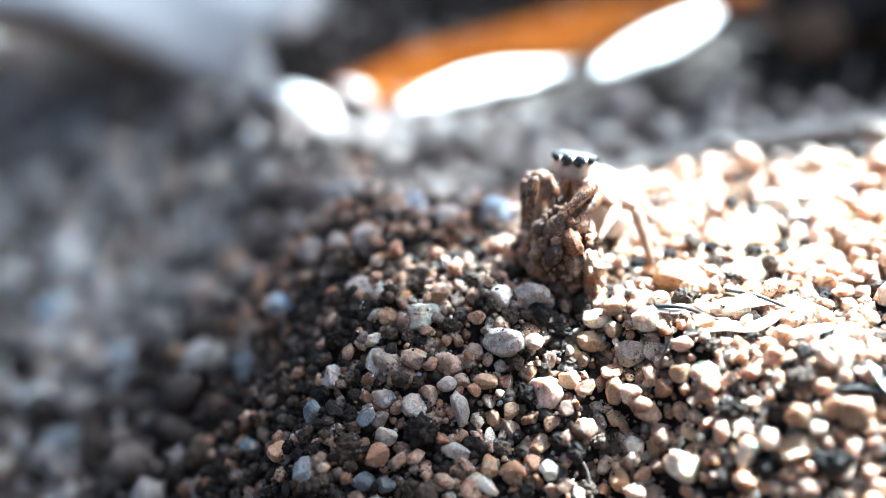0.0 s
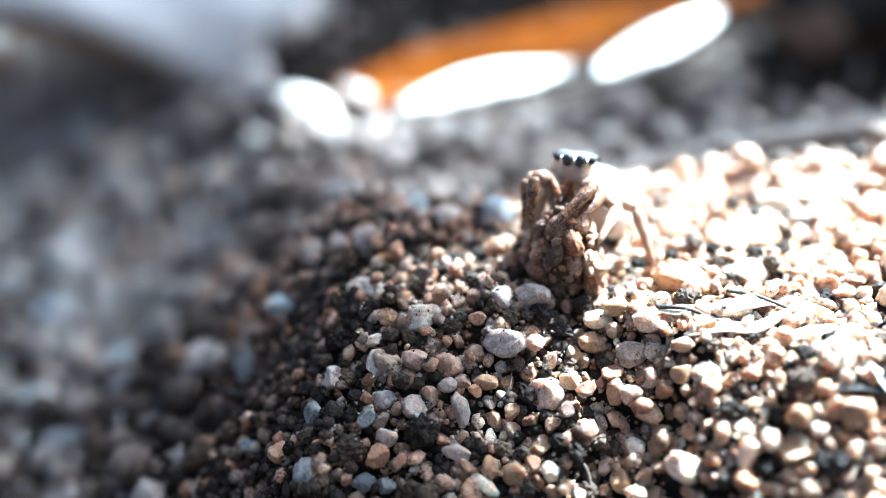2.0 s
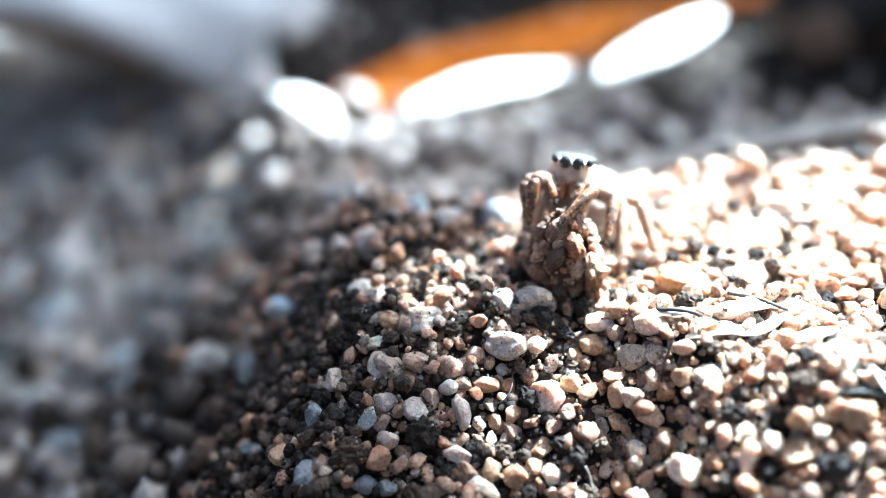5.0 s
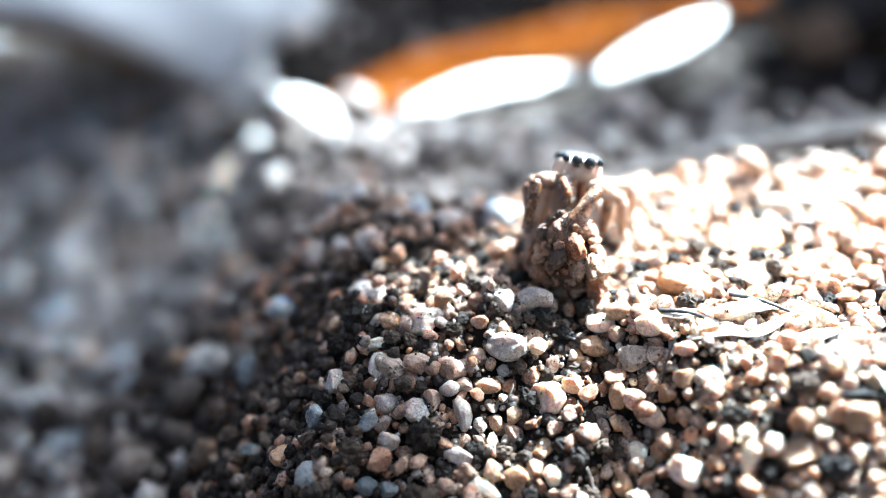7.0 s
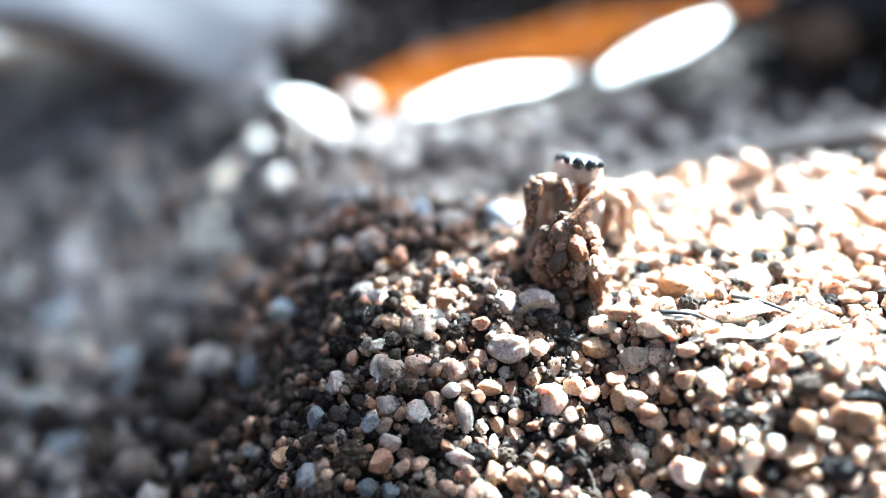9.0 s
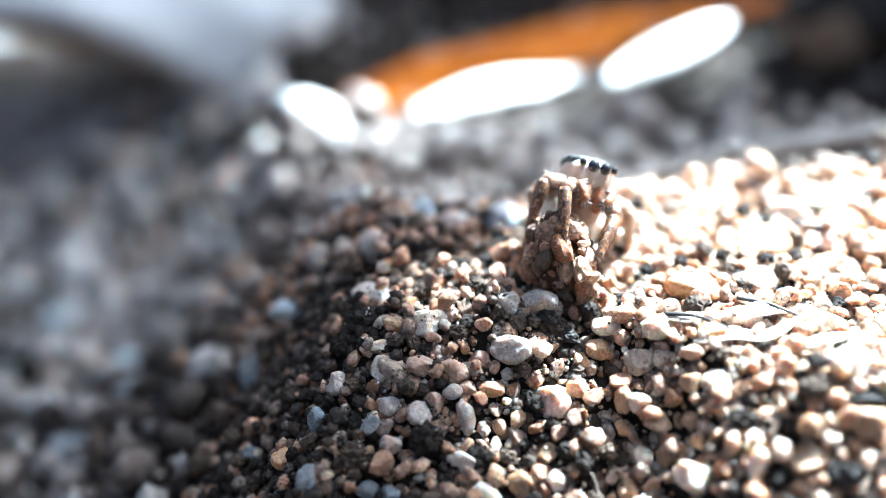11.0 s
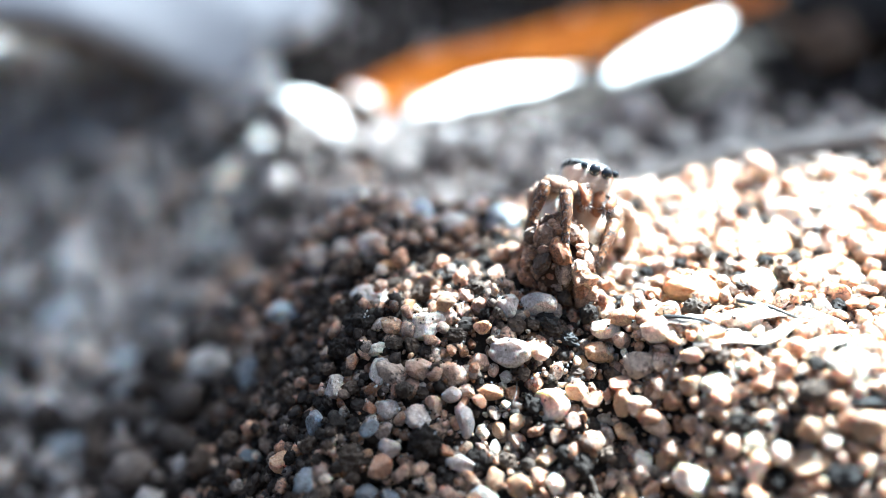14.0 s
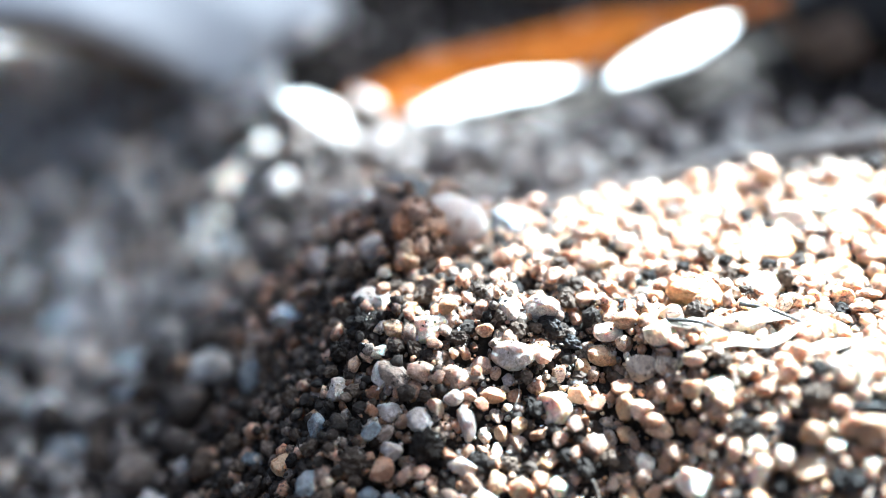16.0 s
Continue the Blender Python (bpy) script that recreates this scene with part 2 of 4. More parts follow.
def ground():
    xs, ys = axis(-50, 50, 0.5, 7000), axis(-30, 95, 0.5, 7000)
    gx, gy = np.meshgrid(xs, ys)
    gz = relief(gx, gy) - 0.15
    verts = np.stack([gx, gy, gz], -1).reshape(-1, 3)
    n = len(xs)
    faces = [(j * n + i, j * n + i + 1, (j + 1) * n + i + 1, (j + 1) * n + i) for j in range(len(ys) - 1) for i in range(n - 1)]
    ob = new("ground", mesh_of("ground", verts, faces, SOIL))
    return tagged(ob, "dark dry soil under coarse sand, rising to a small mound", "ground", kind="structure")


GROUND = ground()


# ------------------------------------------------------------------ grains
def ico(level):
    bm = bmesh.new()
    bmesh.ops.create_icosphere(bm, subdivisions=level, radius=1)
    v = np.array([tuple(p.co) for p in bm.verts])
    f = np.array([[p.index for p in q.verts] for q in bm.faces])
    bm.free()
    return v, f


ICO = {k: ico(k) for k in (1, 2, 3, 4)}


def grain_shape(rng, level, planes=10, rough=0.12, sharp=44.0):
    """A worn, broken grain: a ball cut by random planes with softened edges. Half-size 1."""
    d = ICO[level][0]
    n = rng.normal(size=(planes, 3))
    n /= np.linalg.norm(n, axis=1)[:, None]
    c = rng.uniform(0.5, 0.97, planes)
    inv = np.maximum(d @ n.T, 0) / c
    r = 1.0 / (np.sum(inv ** sharp, axis=1) + 1.0 ** sharp) ** (1 / sharp)
    if rough:
        p = rng.uniform(0, 60, 3)
        r = r * (1 + rough * np.array([noise.noise(Vector(q * 2.6 + p)) + 0.5 * noise.noise(Vector(q * 6.1 + p)) for q in d]))
    v = d * r[:, None] * np.array([1.0, rng.uniform(0.7, 0.95), rng.uniform(0.55, 0.85)])
    return v / np.abs(v[:, 0]).max()


def crumb_shape(rng, level):
    d = ICO[level][0]
    p = rng.uniform(0, 60, 3)
    r = np.array([0.85 + 0.34 * noise.noise(Vector(q * 2.0 + p)) + 0.2 * noise.noise(Vector(q * 4.6 + p)) for q in d])
    return d * r[:, None] * np.array([1.0, 0.85, 0.7])


def turn_of(rng, tilt=0.6):
    return np.array((Euler((rng.uniform(-tilt, tilt), rng.uniform(-tilt, tilt), rng.uniform(0, 6.283))).to_matrix()))


def scatter(rng, x0, x1, y0, y1, sizes, taken, cell=1.6, tight=0.70):
    """Places without overlap: for each radius, the largest first, a free spot or none."""
    out = []
    for r in sizes:
        for _ in range(12):
            x, y = rng.uniform(x0, x1), rng.uniform(y0, y1)
            i, j = int(x // cell), int(y // cell)
            if all((x - a) ** 2 + (y - b) ** 2 > ((r + s) * tight) ** 2 for u in (i - 1, i, i + 1) for w in (j - 1, j, j + 1) for a, b, s in taken.get((u, w), ())):
                taken.setdefault((i, j), []).append((x, y, r))
                out.append((x, y, r))
                break
    return out


def grain_matrix(rng, x, y, r, sink=0.15, drop=0.0):
    e = 0.3
    z = float(relief(x, y))
    nrm = Vector((float(relief(x - e, y) - relief(x + e, y)) / (2 * e), float(relief(x, y - e) - relief(x, y + e)) / (2 * e), 1)).normalized()
    lean = np.array(nrm.to_track_quat("Z", "Y").to_matrix())
    return lean @ turn_of(rng), np.array([x, y, z]) + np.array(nrm) * (r * (0.55 - sink + rng.uniform(-0.35, 0.45) + (0.8 if r < 0.4 and rng.random() < 0.16 else 0.0)) - drop)


def joined(name, rng, places, shapes, level, mat, drop=0.0):
    verts, faces, n = [], [], 0
    f = ICO[level][1]
    for x, y, r in places:
        m, at = grain_matrix(rng, x, y, r, 0.15, drop)
        v = shapes[rng.integers(len(shapes))] @ m.T * r + at
        verts.append(v)
        faces.append(f + n)
        n += len(v)
    v = np.concatenate(verts) * MM
    f = np.concatenate(faces)
    me = bpy.data.meshes.new(name)
    me.vertices.add(len(v))
    me.vertices.foreach_set("co", v.ravel())
    me.loops.add(f.size)
    me.loops.foreach_set("vertex_index", f.ravel().astype(np.int32))
    me.polygons.add(len(f))
    me.polygons.foreach_set("loop_start", np.arange(0, f.size, 3, dtype=np.int32))
    me.polygons.foreach_set("use_smooth", np.full(len(f), level < 2))
    me.update(calc_edges=True)
    me.materials.append(mat)
    ob = new(name, me)
    ob["category"] = "soil" if "soil" in name else "sand"
    return ob


# ------------------------------------------------------------------ tubes, blades
def tube(bm, points, radii, sides=10, rough=0.0, seed=0):
    """A tapered, slightly uneven tube along points (mm), closed at both ends."""
    pts = [Vector(p) for p in points]
    ref = Vector((0.31, 0.17, 0.93))
    rings = []
    for i, p in enumerate(pts):
        d = (pts[min(i + 1, len(pts) - 1)] - pts[max(i - 1, 0)]).normalized()
        if abs(d.dot(ref)) > 0.95:
            ref = Vector((0.93, 0.31, 0.17))
        a = d.cross(ref).normalized()
        b = d.cross(a)
        ring = []
        for k in range(sides):
            w = 2 * math.pi * k / sides
            r = radii[i] * (1 + rough * noise.noise(Vector((math.cos(w) * 1.5 + seed, math.sin(w) * 1.5, i * 0.7))))
            ring.append(bm.verts.new(p + (a * math.cos(w) + b * math.sin(w)) * r))
        rings.append(ring)
    for u, v in zip(rings, rings[1:]):
        for k in range(sides):
            bm.faces.new((u[k], u[(k + 1) % sides], v[(k + 1) % sides], v[k]))
    bm.faces.new(rings[0][::-1])
    bm.faces.new(rings[-1])
    return bm


def curve_points(points, n):
    """n points along a smooth line through the given ones."""
    p = [Vector(q) for q in points]
    p = [p[0] * 2 - p[1], *p, p[-1] * 2 - p[-2]]
    out = []
    for i in range(n):
        s = i / (n - 1) * (len(p) - 3)
        k = min(int(s), len(p) - 4)
        t = s - k
        a, b, c, d = p[k:k + 4]
        out.append(0.5 * ((2 * b) + (c - a) * t + (2 * a - 5 * b + 4 * c - d) * t * t + (3 * b - a - 3 * c + d) * t ** 3))
    return out


def blade(bm, spine, width, curl=0.3, thick=0.12, seed=0, cols=10, rows=26, tip=0.6):
    """A dry leaf along a spine: pointed, curled across, with a wavy edge and real thickness."""
    pts = curve_points(spine, rows)
    up = Vector((0, 0, 1))
    grid = []
    for i, p in enumerate(pts):
        d = (pts[min(i + 1, rows - 1)] - pts[max(i - 1, 0)]).normalized()
        side = d.cross(up).normalized()
        top = side.cross(d)
        s = i / (rows - 1)
        w = width * max(math.sin(math.pi * min(max(s, 0.02), 0.985)) ** tip, 0.05)
        row = []
        for j in range(cols + 1):
            q = 2 * j / cols - 1
            wob = noise.noise(Vector((s * 5 + seed, q * 2, seed))) * 0.18 * width
            row.append(p + side * (q * w * (1 + 0.12 * noise.noise(Vector((s * 9, seed, q))))) + top * (curl * width * q * q + wob))
        grid.append(row)
    low = [[bm.verts.new(v) for v in row] for row in grid]
    high = [[bm.verts.new(v + up * thick) for v in row] for row in grid]
    for i in range(rows - 1):
        for j in range(cols):
            bm.faces.new((low[i][j], low[i + 1][j], low[i + 1][j + 1], low[i][j + 1]))
            bm.faces.new((high[i][j], high[i][j + 1], high[i + 1][j + 1], high[i + 1][j]))
    for i in range(rows - 1):
        for j in (0, cols):
            bm.faces.new((low[i][j], low[i + 1][j], high[i + 1][j], high[i][j]))
    for j in range(cols):
        for i in (0, rows - 1):
            bm.faces.new((low[i][j], low[i][j + 1], high[i][j + 1], high[i][j]))
    return bm


def on_sand(x, y, lift=0.0):
    return (x, y, float(relief(x, y)) + lift)


# ------------------------------------------------------------------ pebbles that stand out
KEEP_CLEAR = []
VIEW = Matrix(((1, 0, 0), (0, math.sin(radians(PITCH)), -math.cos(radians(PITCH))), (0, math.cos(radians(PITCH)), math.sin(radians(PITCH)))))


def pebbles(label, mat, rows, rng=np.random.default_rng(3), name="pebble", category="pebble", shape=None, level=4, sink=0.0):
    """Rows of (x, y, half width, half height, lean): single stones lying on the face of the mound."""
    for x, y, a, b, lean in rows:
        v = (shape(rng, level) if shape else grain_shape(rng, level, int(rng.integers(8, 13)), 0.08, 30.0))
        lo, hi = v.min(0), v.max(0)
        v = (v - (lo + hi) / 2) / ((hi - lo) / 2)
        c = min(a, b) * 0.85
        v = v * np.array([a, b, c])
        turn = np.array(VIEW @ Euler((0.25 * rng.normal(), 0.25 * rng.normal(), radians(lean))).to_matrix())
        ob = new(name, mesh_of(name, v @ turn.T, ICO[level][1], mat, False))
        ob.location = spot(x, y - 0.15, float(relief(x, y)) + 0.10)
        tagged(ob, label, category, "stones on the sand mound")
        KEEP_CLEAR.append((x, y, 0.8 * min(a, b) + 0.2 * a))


GREY = pebble_material("grey_quartz", (0.58, 0.52, 0.48))
WHITE = pebble_material("white_quartz", (0.86, 0.76, 0.64), 0.2)
PINK = pebble_material("pink_quartz", (0.60, 0.43, 0.33))
TAN = pebble_material("tan_quartz", (0.52, 0.34, 0.20))
AMBER = pebble_material("amber_quartz", (0.58, 0.34, 0.16), 0.15, 0.6)
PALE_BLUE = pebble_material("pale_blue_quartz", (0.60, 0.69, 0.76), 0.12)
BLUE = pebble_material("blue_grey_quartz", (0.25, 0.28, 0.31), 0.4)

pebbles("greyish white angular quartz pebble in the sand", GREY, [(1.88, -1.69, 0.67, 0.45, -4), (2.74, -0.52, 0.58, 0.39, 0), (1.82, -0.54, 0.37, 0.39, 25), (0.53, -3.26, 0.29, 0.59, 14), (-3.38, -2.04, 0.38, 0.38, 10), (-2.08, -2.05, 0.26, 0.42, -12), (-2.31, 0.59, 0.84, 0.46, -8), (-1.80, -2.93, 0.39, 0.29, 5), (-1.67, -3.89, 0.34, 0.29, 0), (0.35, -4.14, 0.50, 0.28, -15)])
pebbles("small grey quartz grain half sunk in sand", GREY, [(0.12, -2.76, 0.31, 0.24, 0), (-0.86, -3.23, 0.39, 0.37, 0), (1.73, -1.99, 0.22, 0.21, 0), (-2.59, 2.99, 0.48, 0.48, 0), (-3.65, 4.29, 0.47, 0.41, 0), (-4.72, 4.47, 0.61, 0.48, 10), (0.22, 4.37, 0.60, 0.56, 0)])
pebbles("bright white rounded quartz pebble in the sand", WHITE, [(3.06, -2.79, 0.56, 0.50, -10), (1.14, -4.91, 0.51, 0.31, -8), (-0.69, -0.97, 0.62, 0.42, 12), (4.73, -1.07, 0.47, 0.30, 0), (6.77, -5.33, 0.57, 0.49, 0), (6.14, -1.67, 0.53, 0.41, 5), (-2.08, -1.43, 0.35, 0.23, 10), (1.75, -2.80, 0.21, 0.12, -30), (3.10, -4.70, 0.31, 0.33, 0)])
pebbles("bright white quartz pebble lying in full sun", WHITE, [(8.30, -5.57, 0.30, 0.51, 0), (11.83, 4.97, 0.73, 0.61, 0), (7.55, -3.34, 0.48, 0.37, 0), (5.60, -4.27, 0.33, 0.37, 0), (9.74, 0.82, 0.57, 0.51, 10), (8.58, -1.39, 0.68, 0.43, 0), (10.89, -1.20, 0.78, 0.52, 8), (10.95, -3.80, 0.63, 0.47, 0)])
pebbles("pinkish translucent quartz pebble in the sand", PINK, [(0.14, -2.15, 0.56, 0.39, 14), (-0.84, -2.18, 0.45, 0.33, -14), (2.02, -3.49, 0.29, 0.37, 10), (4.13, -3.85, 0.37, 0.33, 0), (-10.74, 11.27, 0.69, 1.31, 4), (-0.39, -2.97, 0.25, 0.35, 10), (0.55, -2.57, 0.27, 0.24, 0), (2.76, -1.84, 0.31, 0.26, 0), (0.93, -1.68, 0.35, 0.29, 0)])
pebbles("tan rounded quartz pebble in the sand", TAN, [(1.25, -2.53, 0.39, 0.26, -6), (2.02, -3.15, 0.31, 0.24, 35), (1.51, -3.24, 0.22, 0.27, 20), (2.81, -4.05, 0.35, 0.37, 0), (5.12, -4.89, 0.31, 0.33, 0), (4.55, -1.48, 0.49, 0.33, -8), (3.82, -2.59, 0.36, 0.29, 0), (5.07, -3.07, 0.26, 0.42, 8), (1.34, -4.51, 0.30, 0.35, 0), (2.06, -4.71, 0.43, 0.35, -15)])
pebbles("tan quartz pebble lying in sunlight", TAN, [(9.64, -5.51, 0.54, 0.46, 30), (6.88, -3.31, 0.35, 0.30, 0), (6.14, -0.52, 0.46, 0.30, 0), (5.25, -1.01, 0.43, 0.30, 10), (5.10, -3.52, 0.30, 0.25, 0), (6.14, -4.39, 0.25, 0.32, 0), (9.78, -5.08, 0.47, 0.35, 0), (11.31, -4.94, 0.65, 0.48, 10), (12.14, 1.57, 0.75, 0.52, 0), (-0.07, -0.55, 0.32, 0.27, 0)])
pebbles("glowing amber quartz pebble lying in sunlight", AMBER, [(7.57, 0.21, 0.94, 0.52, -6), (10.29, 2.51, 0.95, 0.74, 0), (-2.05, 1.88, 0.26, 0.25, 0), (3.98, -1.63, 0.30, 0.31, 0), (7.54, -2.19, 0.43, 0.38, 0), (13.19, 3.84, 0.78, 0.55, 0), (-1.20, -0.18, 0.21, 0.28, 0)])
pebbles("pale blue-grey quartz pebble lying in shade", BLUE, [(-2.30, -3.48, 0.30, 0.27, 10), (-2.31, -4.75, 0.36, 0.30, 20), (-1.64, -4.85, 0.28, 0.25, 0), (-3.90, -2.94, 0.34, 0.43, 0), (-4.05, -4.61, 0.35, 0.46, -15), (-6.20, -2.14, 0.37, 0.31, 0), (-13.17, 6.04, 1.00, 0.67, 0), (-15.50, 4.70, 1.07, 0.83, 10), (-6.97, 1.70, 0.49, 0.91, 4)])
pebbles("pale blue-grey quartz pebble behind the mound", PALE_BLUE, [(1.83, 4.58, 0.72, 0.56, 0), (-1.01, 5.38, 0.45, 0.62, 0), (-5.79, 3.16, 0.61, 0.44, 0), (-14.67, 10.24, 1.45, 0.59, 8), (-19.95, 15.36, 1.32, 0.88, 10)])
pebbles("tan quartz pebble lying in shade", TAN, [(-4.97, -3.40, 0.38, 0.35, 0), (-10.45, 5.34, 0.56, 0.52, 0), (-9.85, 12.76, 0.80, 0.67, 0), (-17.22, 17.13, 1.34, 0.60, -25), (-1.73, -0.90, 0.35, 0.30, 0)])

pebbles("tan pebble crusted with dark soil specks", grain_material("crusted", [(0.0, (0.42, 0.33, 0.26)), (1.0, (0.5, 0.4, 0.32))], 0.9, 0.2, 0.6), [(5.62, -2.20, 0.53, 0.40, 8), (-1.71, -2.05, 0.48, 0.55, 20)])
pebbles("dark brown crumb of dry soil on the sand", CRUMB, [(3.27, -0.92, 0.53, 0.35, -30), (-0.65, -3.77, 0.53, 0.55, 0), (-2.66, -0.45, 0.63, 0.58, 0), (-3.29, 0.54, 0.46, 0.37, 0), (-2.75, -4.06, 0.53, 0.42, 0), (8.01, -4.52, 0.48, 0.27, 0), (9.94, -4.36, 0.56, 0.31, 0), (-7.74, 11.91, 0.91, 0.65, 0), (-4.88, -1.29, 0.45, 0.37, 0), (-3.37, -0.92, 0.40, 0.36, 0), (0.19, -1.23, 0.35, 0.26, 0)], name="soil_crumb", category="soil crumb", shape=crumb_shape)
BLACK_CRUMB = grain_material("charred_bark", [(0.0, (0.010, 0.009, 0.008)), (1.0, (0.030, 0.026, 0.023))], 0.3, 0.0, 0.55, 0.3)


def flake(label, mat, spine, width, curl, seed, name="bark_flake", category="bark flake", thick=0.12):
    ob = part(name, blade(bmesh.new(), spine, width, curl, thick, seed, 8, 14), mat)
    return tagged(ob, label, category)


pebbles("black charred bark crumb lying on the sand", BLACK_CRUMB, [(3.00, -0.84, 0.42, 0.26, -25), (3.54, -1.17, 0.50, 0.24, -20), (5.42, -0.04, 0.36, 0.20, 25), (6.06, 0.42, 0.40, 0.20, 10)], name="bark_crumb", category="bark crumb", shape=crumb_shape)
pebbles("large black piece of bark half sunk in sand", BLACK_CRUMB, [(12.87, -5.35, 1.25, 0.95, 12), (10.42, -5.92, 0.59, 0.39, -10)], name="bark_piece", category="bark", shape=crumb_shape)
flake("black bark flake half sunk in sand", BLACK_CRUMB, [on_sand(10.5, -4.7, 0.1), on_sand(11.4, -4.75, 0.35), on_sand(12.3, -4.6, 0.2)], 0.22, 0.4, 9)
flake("pale dry leaf scrap lying on sunlit sand", PALE_LEAF, [on_sand(11.6, -4.3, 0.2), on_sand(12.3, -4.6, 0.35), on_sand(13.2, -5.0, 0.3)], 0.3, 0.35, 15, "leaf_scrap", "leaf scrap", 0.06)
for husk_seed, husk_wide, husk_line in ((23, 0.26, ((7.0, -2.7), (8.1, -2.45), (9.2, -2.3), (10.2, -2.0))), (33, 0.32, ((8.2, -1.7), (9.2, -1.55), (10.1, -1.3))), (43, 0.22, ((9.6, -3.0), (10.5, -2.9), (11.4, -2.6))), (53, 0.24, ((6.3, -1.7), (7.1, -1.8), (7.8, -1.6)))):
    flake("glossy thin dry husk lying flat on sunlit sand", HUSK, [on_sand(u, v, 0.3) for u, v in husk_line], husk_wide, 0.08, husk_seed, "husk", "husk", 0.05)


def stalk(name, label, category, points, r0, r1, mat, n=18, rough=0.15, seed=0):
    pts = curve_points(points, n)
    ob = part(name, tube(bmesh.new(), pts, [r0 + (r1 - r0) * i / (n - 1) for i in range(n)], 10, rough, seed), mat)
    return tagged(ob, label, category)


stalk("rootlet", "thin curved tan rootlet among the grains", "rootlet", [on_sand(1.35, -3.0, 0.25), on_sand(1.75, -3.05, 0.32), on_sand(2.0, -2.8, 0.35), on_sand(2.05, -2.35, 0.3)], 0.03, 0.02, TWIG)
stalk("straw", "short thin straw stuck slanting in the sand", "straw", [on_sand(5.9, -3.6, 0.05), on_sand(6.3, -3.1, 0.4), on_sand(6.7, -2.6, 0.6)], 0.04, 0.025, TWIG)
stalk("straw", "thin dark straw lying on sunlit sand", "straw", [on_sand(6.3, -1.6, 0.3), on_sand(7.2, -1.9, 0.4), on_sand(8.3, -2.1, 0.3)], 0.07, 0.04, BLACK_CRUMB)
stalk("straw", "thin dark straw lying on sunlit sand", "straw", [on_sand(8.6, -0.9, 0.35), on_sand(9.4, -1.3, 0.4), on_sand(10.2, -1.9, 0.3)], 0.06, 0.04, BLACK_CRUMB)
stalk("straw", "thin dark straw stuck upright in the sand", "straw", [on_sand(4.3, -5.6, 0.1), on_sand(4.2, -5.0, 0.5), on_sand(4.05, -4.8, 0.75)], 0.05, 0.04, TWIG)
def twig(label, points, r0, r1, mat, n, rough, seed):
    """A dry twig with broken side stubs."""
    base = new("twig")
    base.location = spot(*points[0])
    pts = [p - Vector(points[0]) for p in curve_points(points, n)]
    radii = [r0 + (r1 - r0) * i / (n - 1) for i in range(n)]
    part("stem", tube(bmesh.new(), pts, radii, 12, rough, seed), mat, base)
    for k, side in ((n // 4, 1), (n // 2, -1), (3 * n // 4, 1)):
        p = pts[k]
        part("stub", tube(bmesh.new(), [p, p + Vector((0.4, 0.3 * side, 0.5)), p + Vector((0.7, 0.5 * side, 0.75))], [0.6 * radii[k], 0.45 * radii[k], 0.3 * radii[k]], 8, 0.3, seed + k), mat, base, "broken side stub")
    return tagged(base, label, "twig")


twig("grey dry twig lying across the ground behind the mound", [(2.0, 7.9, -1.6), (4.5, 8.6, -1.1), (7.5, 9.4, -0.65), (10.6, 10.3, -0.2), (14.5, 11.0, 0.05), (18.7, 11.8, 0.3), (26, 12.6, 0.5)], 0.36, 0.5, GREY_TWIG, 40, 0.35, 4)
twig("thin pale twig lying behind the mound", [on_sand(9, 16, 0.6), on_sand(14, 16.5, 1.6), on_sand(19, 16.0, 2.2), on_sand(27, 17, 2.0)], 0.3, 0.4, GREY_TWIG, 30, 0.3, 8)
stalk("straw", "thin pale straw slanting over the sand", "straw", [on_sand(16.5, 11.5, 0.2), on_sand(18.5, 12.2, 1.6), on_sand(21, 13, 3.2)], 0.10, 0.08, STRAW)


def leaf(name, label, spine, width, curl, mat, seed):
    base = new(name)
    base.location = spot(*spine[0])
    local = [tuple(Vector(p) - Vector(spine[0])) for p in spine]
    part("blade", blade(bmesh.new(), local, width, curl, 0.2, seed, 14, 40), mat, base)
    pts = curve_points(local, 24)
    part("midrib", tube(bmesh.new(), [p + Vector((0, 0, 0.15)) for p in pts], [0.28 - 0.2 * i / 23 for i in range(24)], 8), mat, base, "raised midrib")
    return tagged(base, label, "leaf")


leaf("dry_leaf", "orange-brown dry leaf lying on the ground", [(-6.1, 24.8, -3.7), (-2.8, 28.3, -3.7), (3.4, 33.1, -3.6), (12.1, 38.4, -3.5), (24.6, 44.5, -3.3)], 3.4, -0.25, ORANGE_LEAF, 2)
leaf("leaf_scrap", "pale bleached leaf scrap glaring in the sun", [on_sand(-2.2, 21.6, 1.2), on_sand(2.2, 23.6, 1.6), on_sand(6.6, 25.8, 1.6)], 1.4, 0.15, PALE_LEAF, 6)
leaf("leaf_scrap", "pale bleached leaf scrap glaring in the sun", [on_sand(8.8, 26.0, 1.2), on_sand(12.2, 28.2, 1.9), on_sand(16.6, 32.2, 2.3)], 1.3, 0.15, PALE_LEAF, 11)
leaf("leaf_scrap", "narrow bleached leaf scrap glaring in the sun", [on_sand(-9.2, 22.0, 2.2), on_sand(-7.0, 19.4, 2.0), on_sand(-5.2, 17.7, 1.4)], 0.8, 0.15, PALE_LEAF, 17)
pebbles("sunlit white pebble further off on the ground", WHITE, [(-12.06, 21.03, 1.32, 0.88, 20), (17.50, 8.00, 1.00, 0.80, 10), (14.50, 6.52, 0.80, 0.60, 0)], level=3)


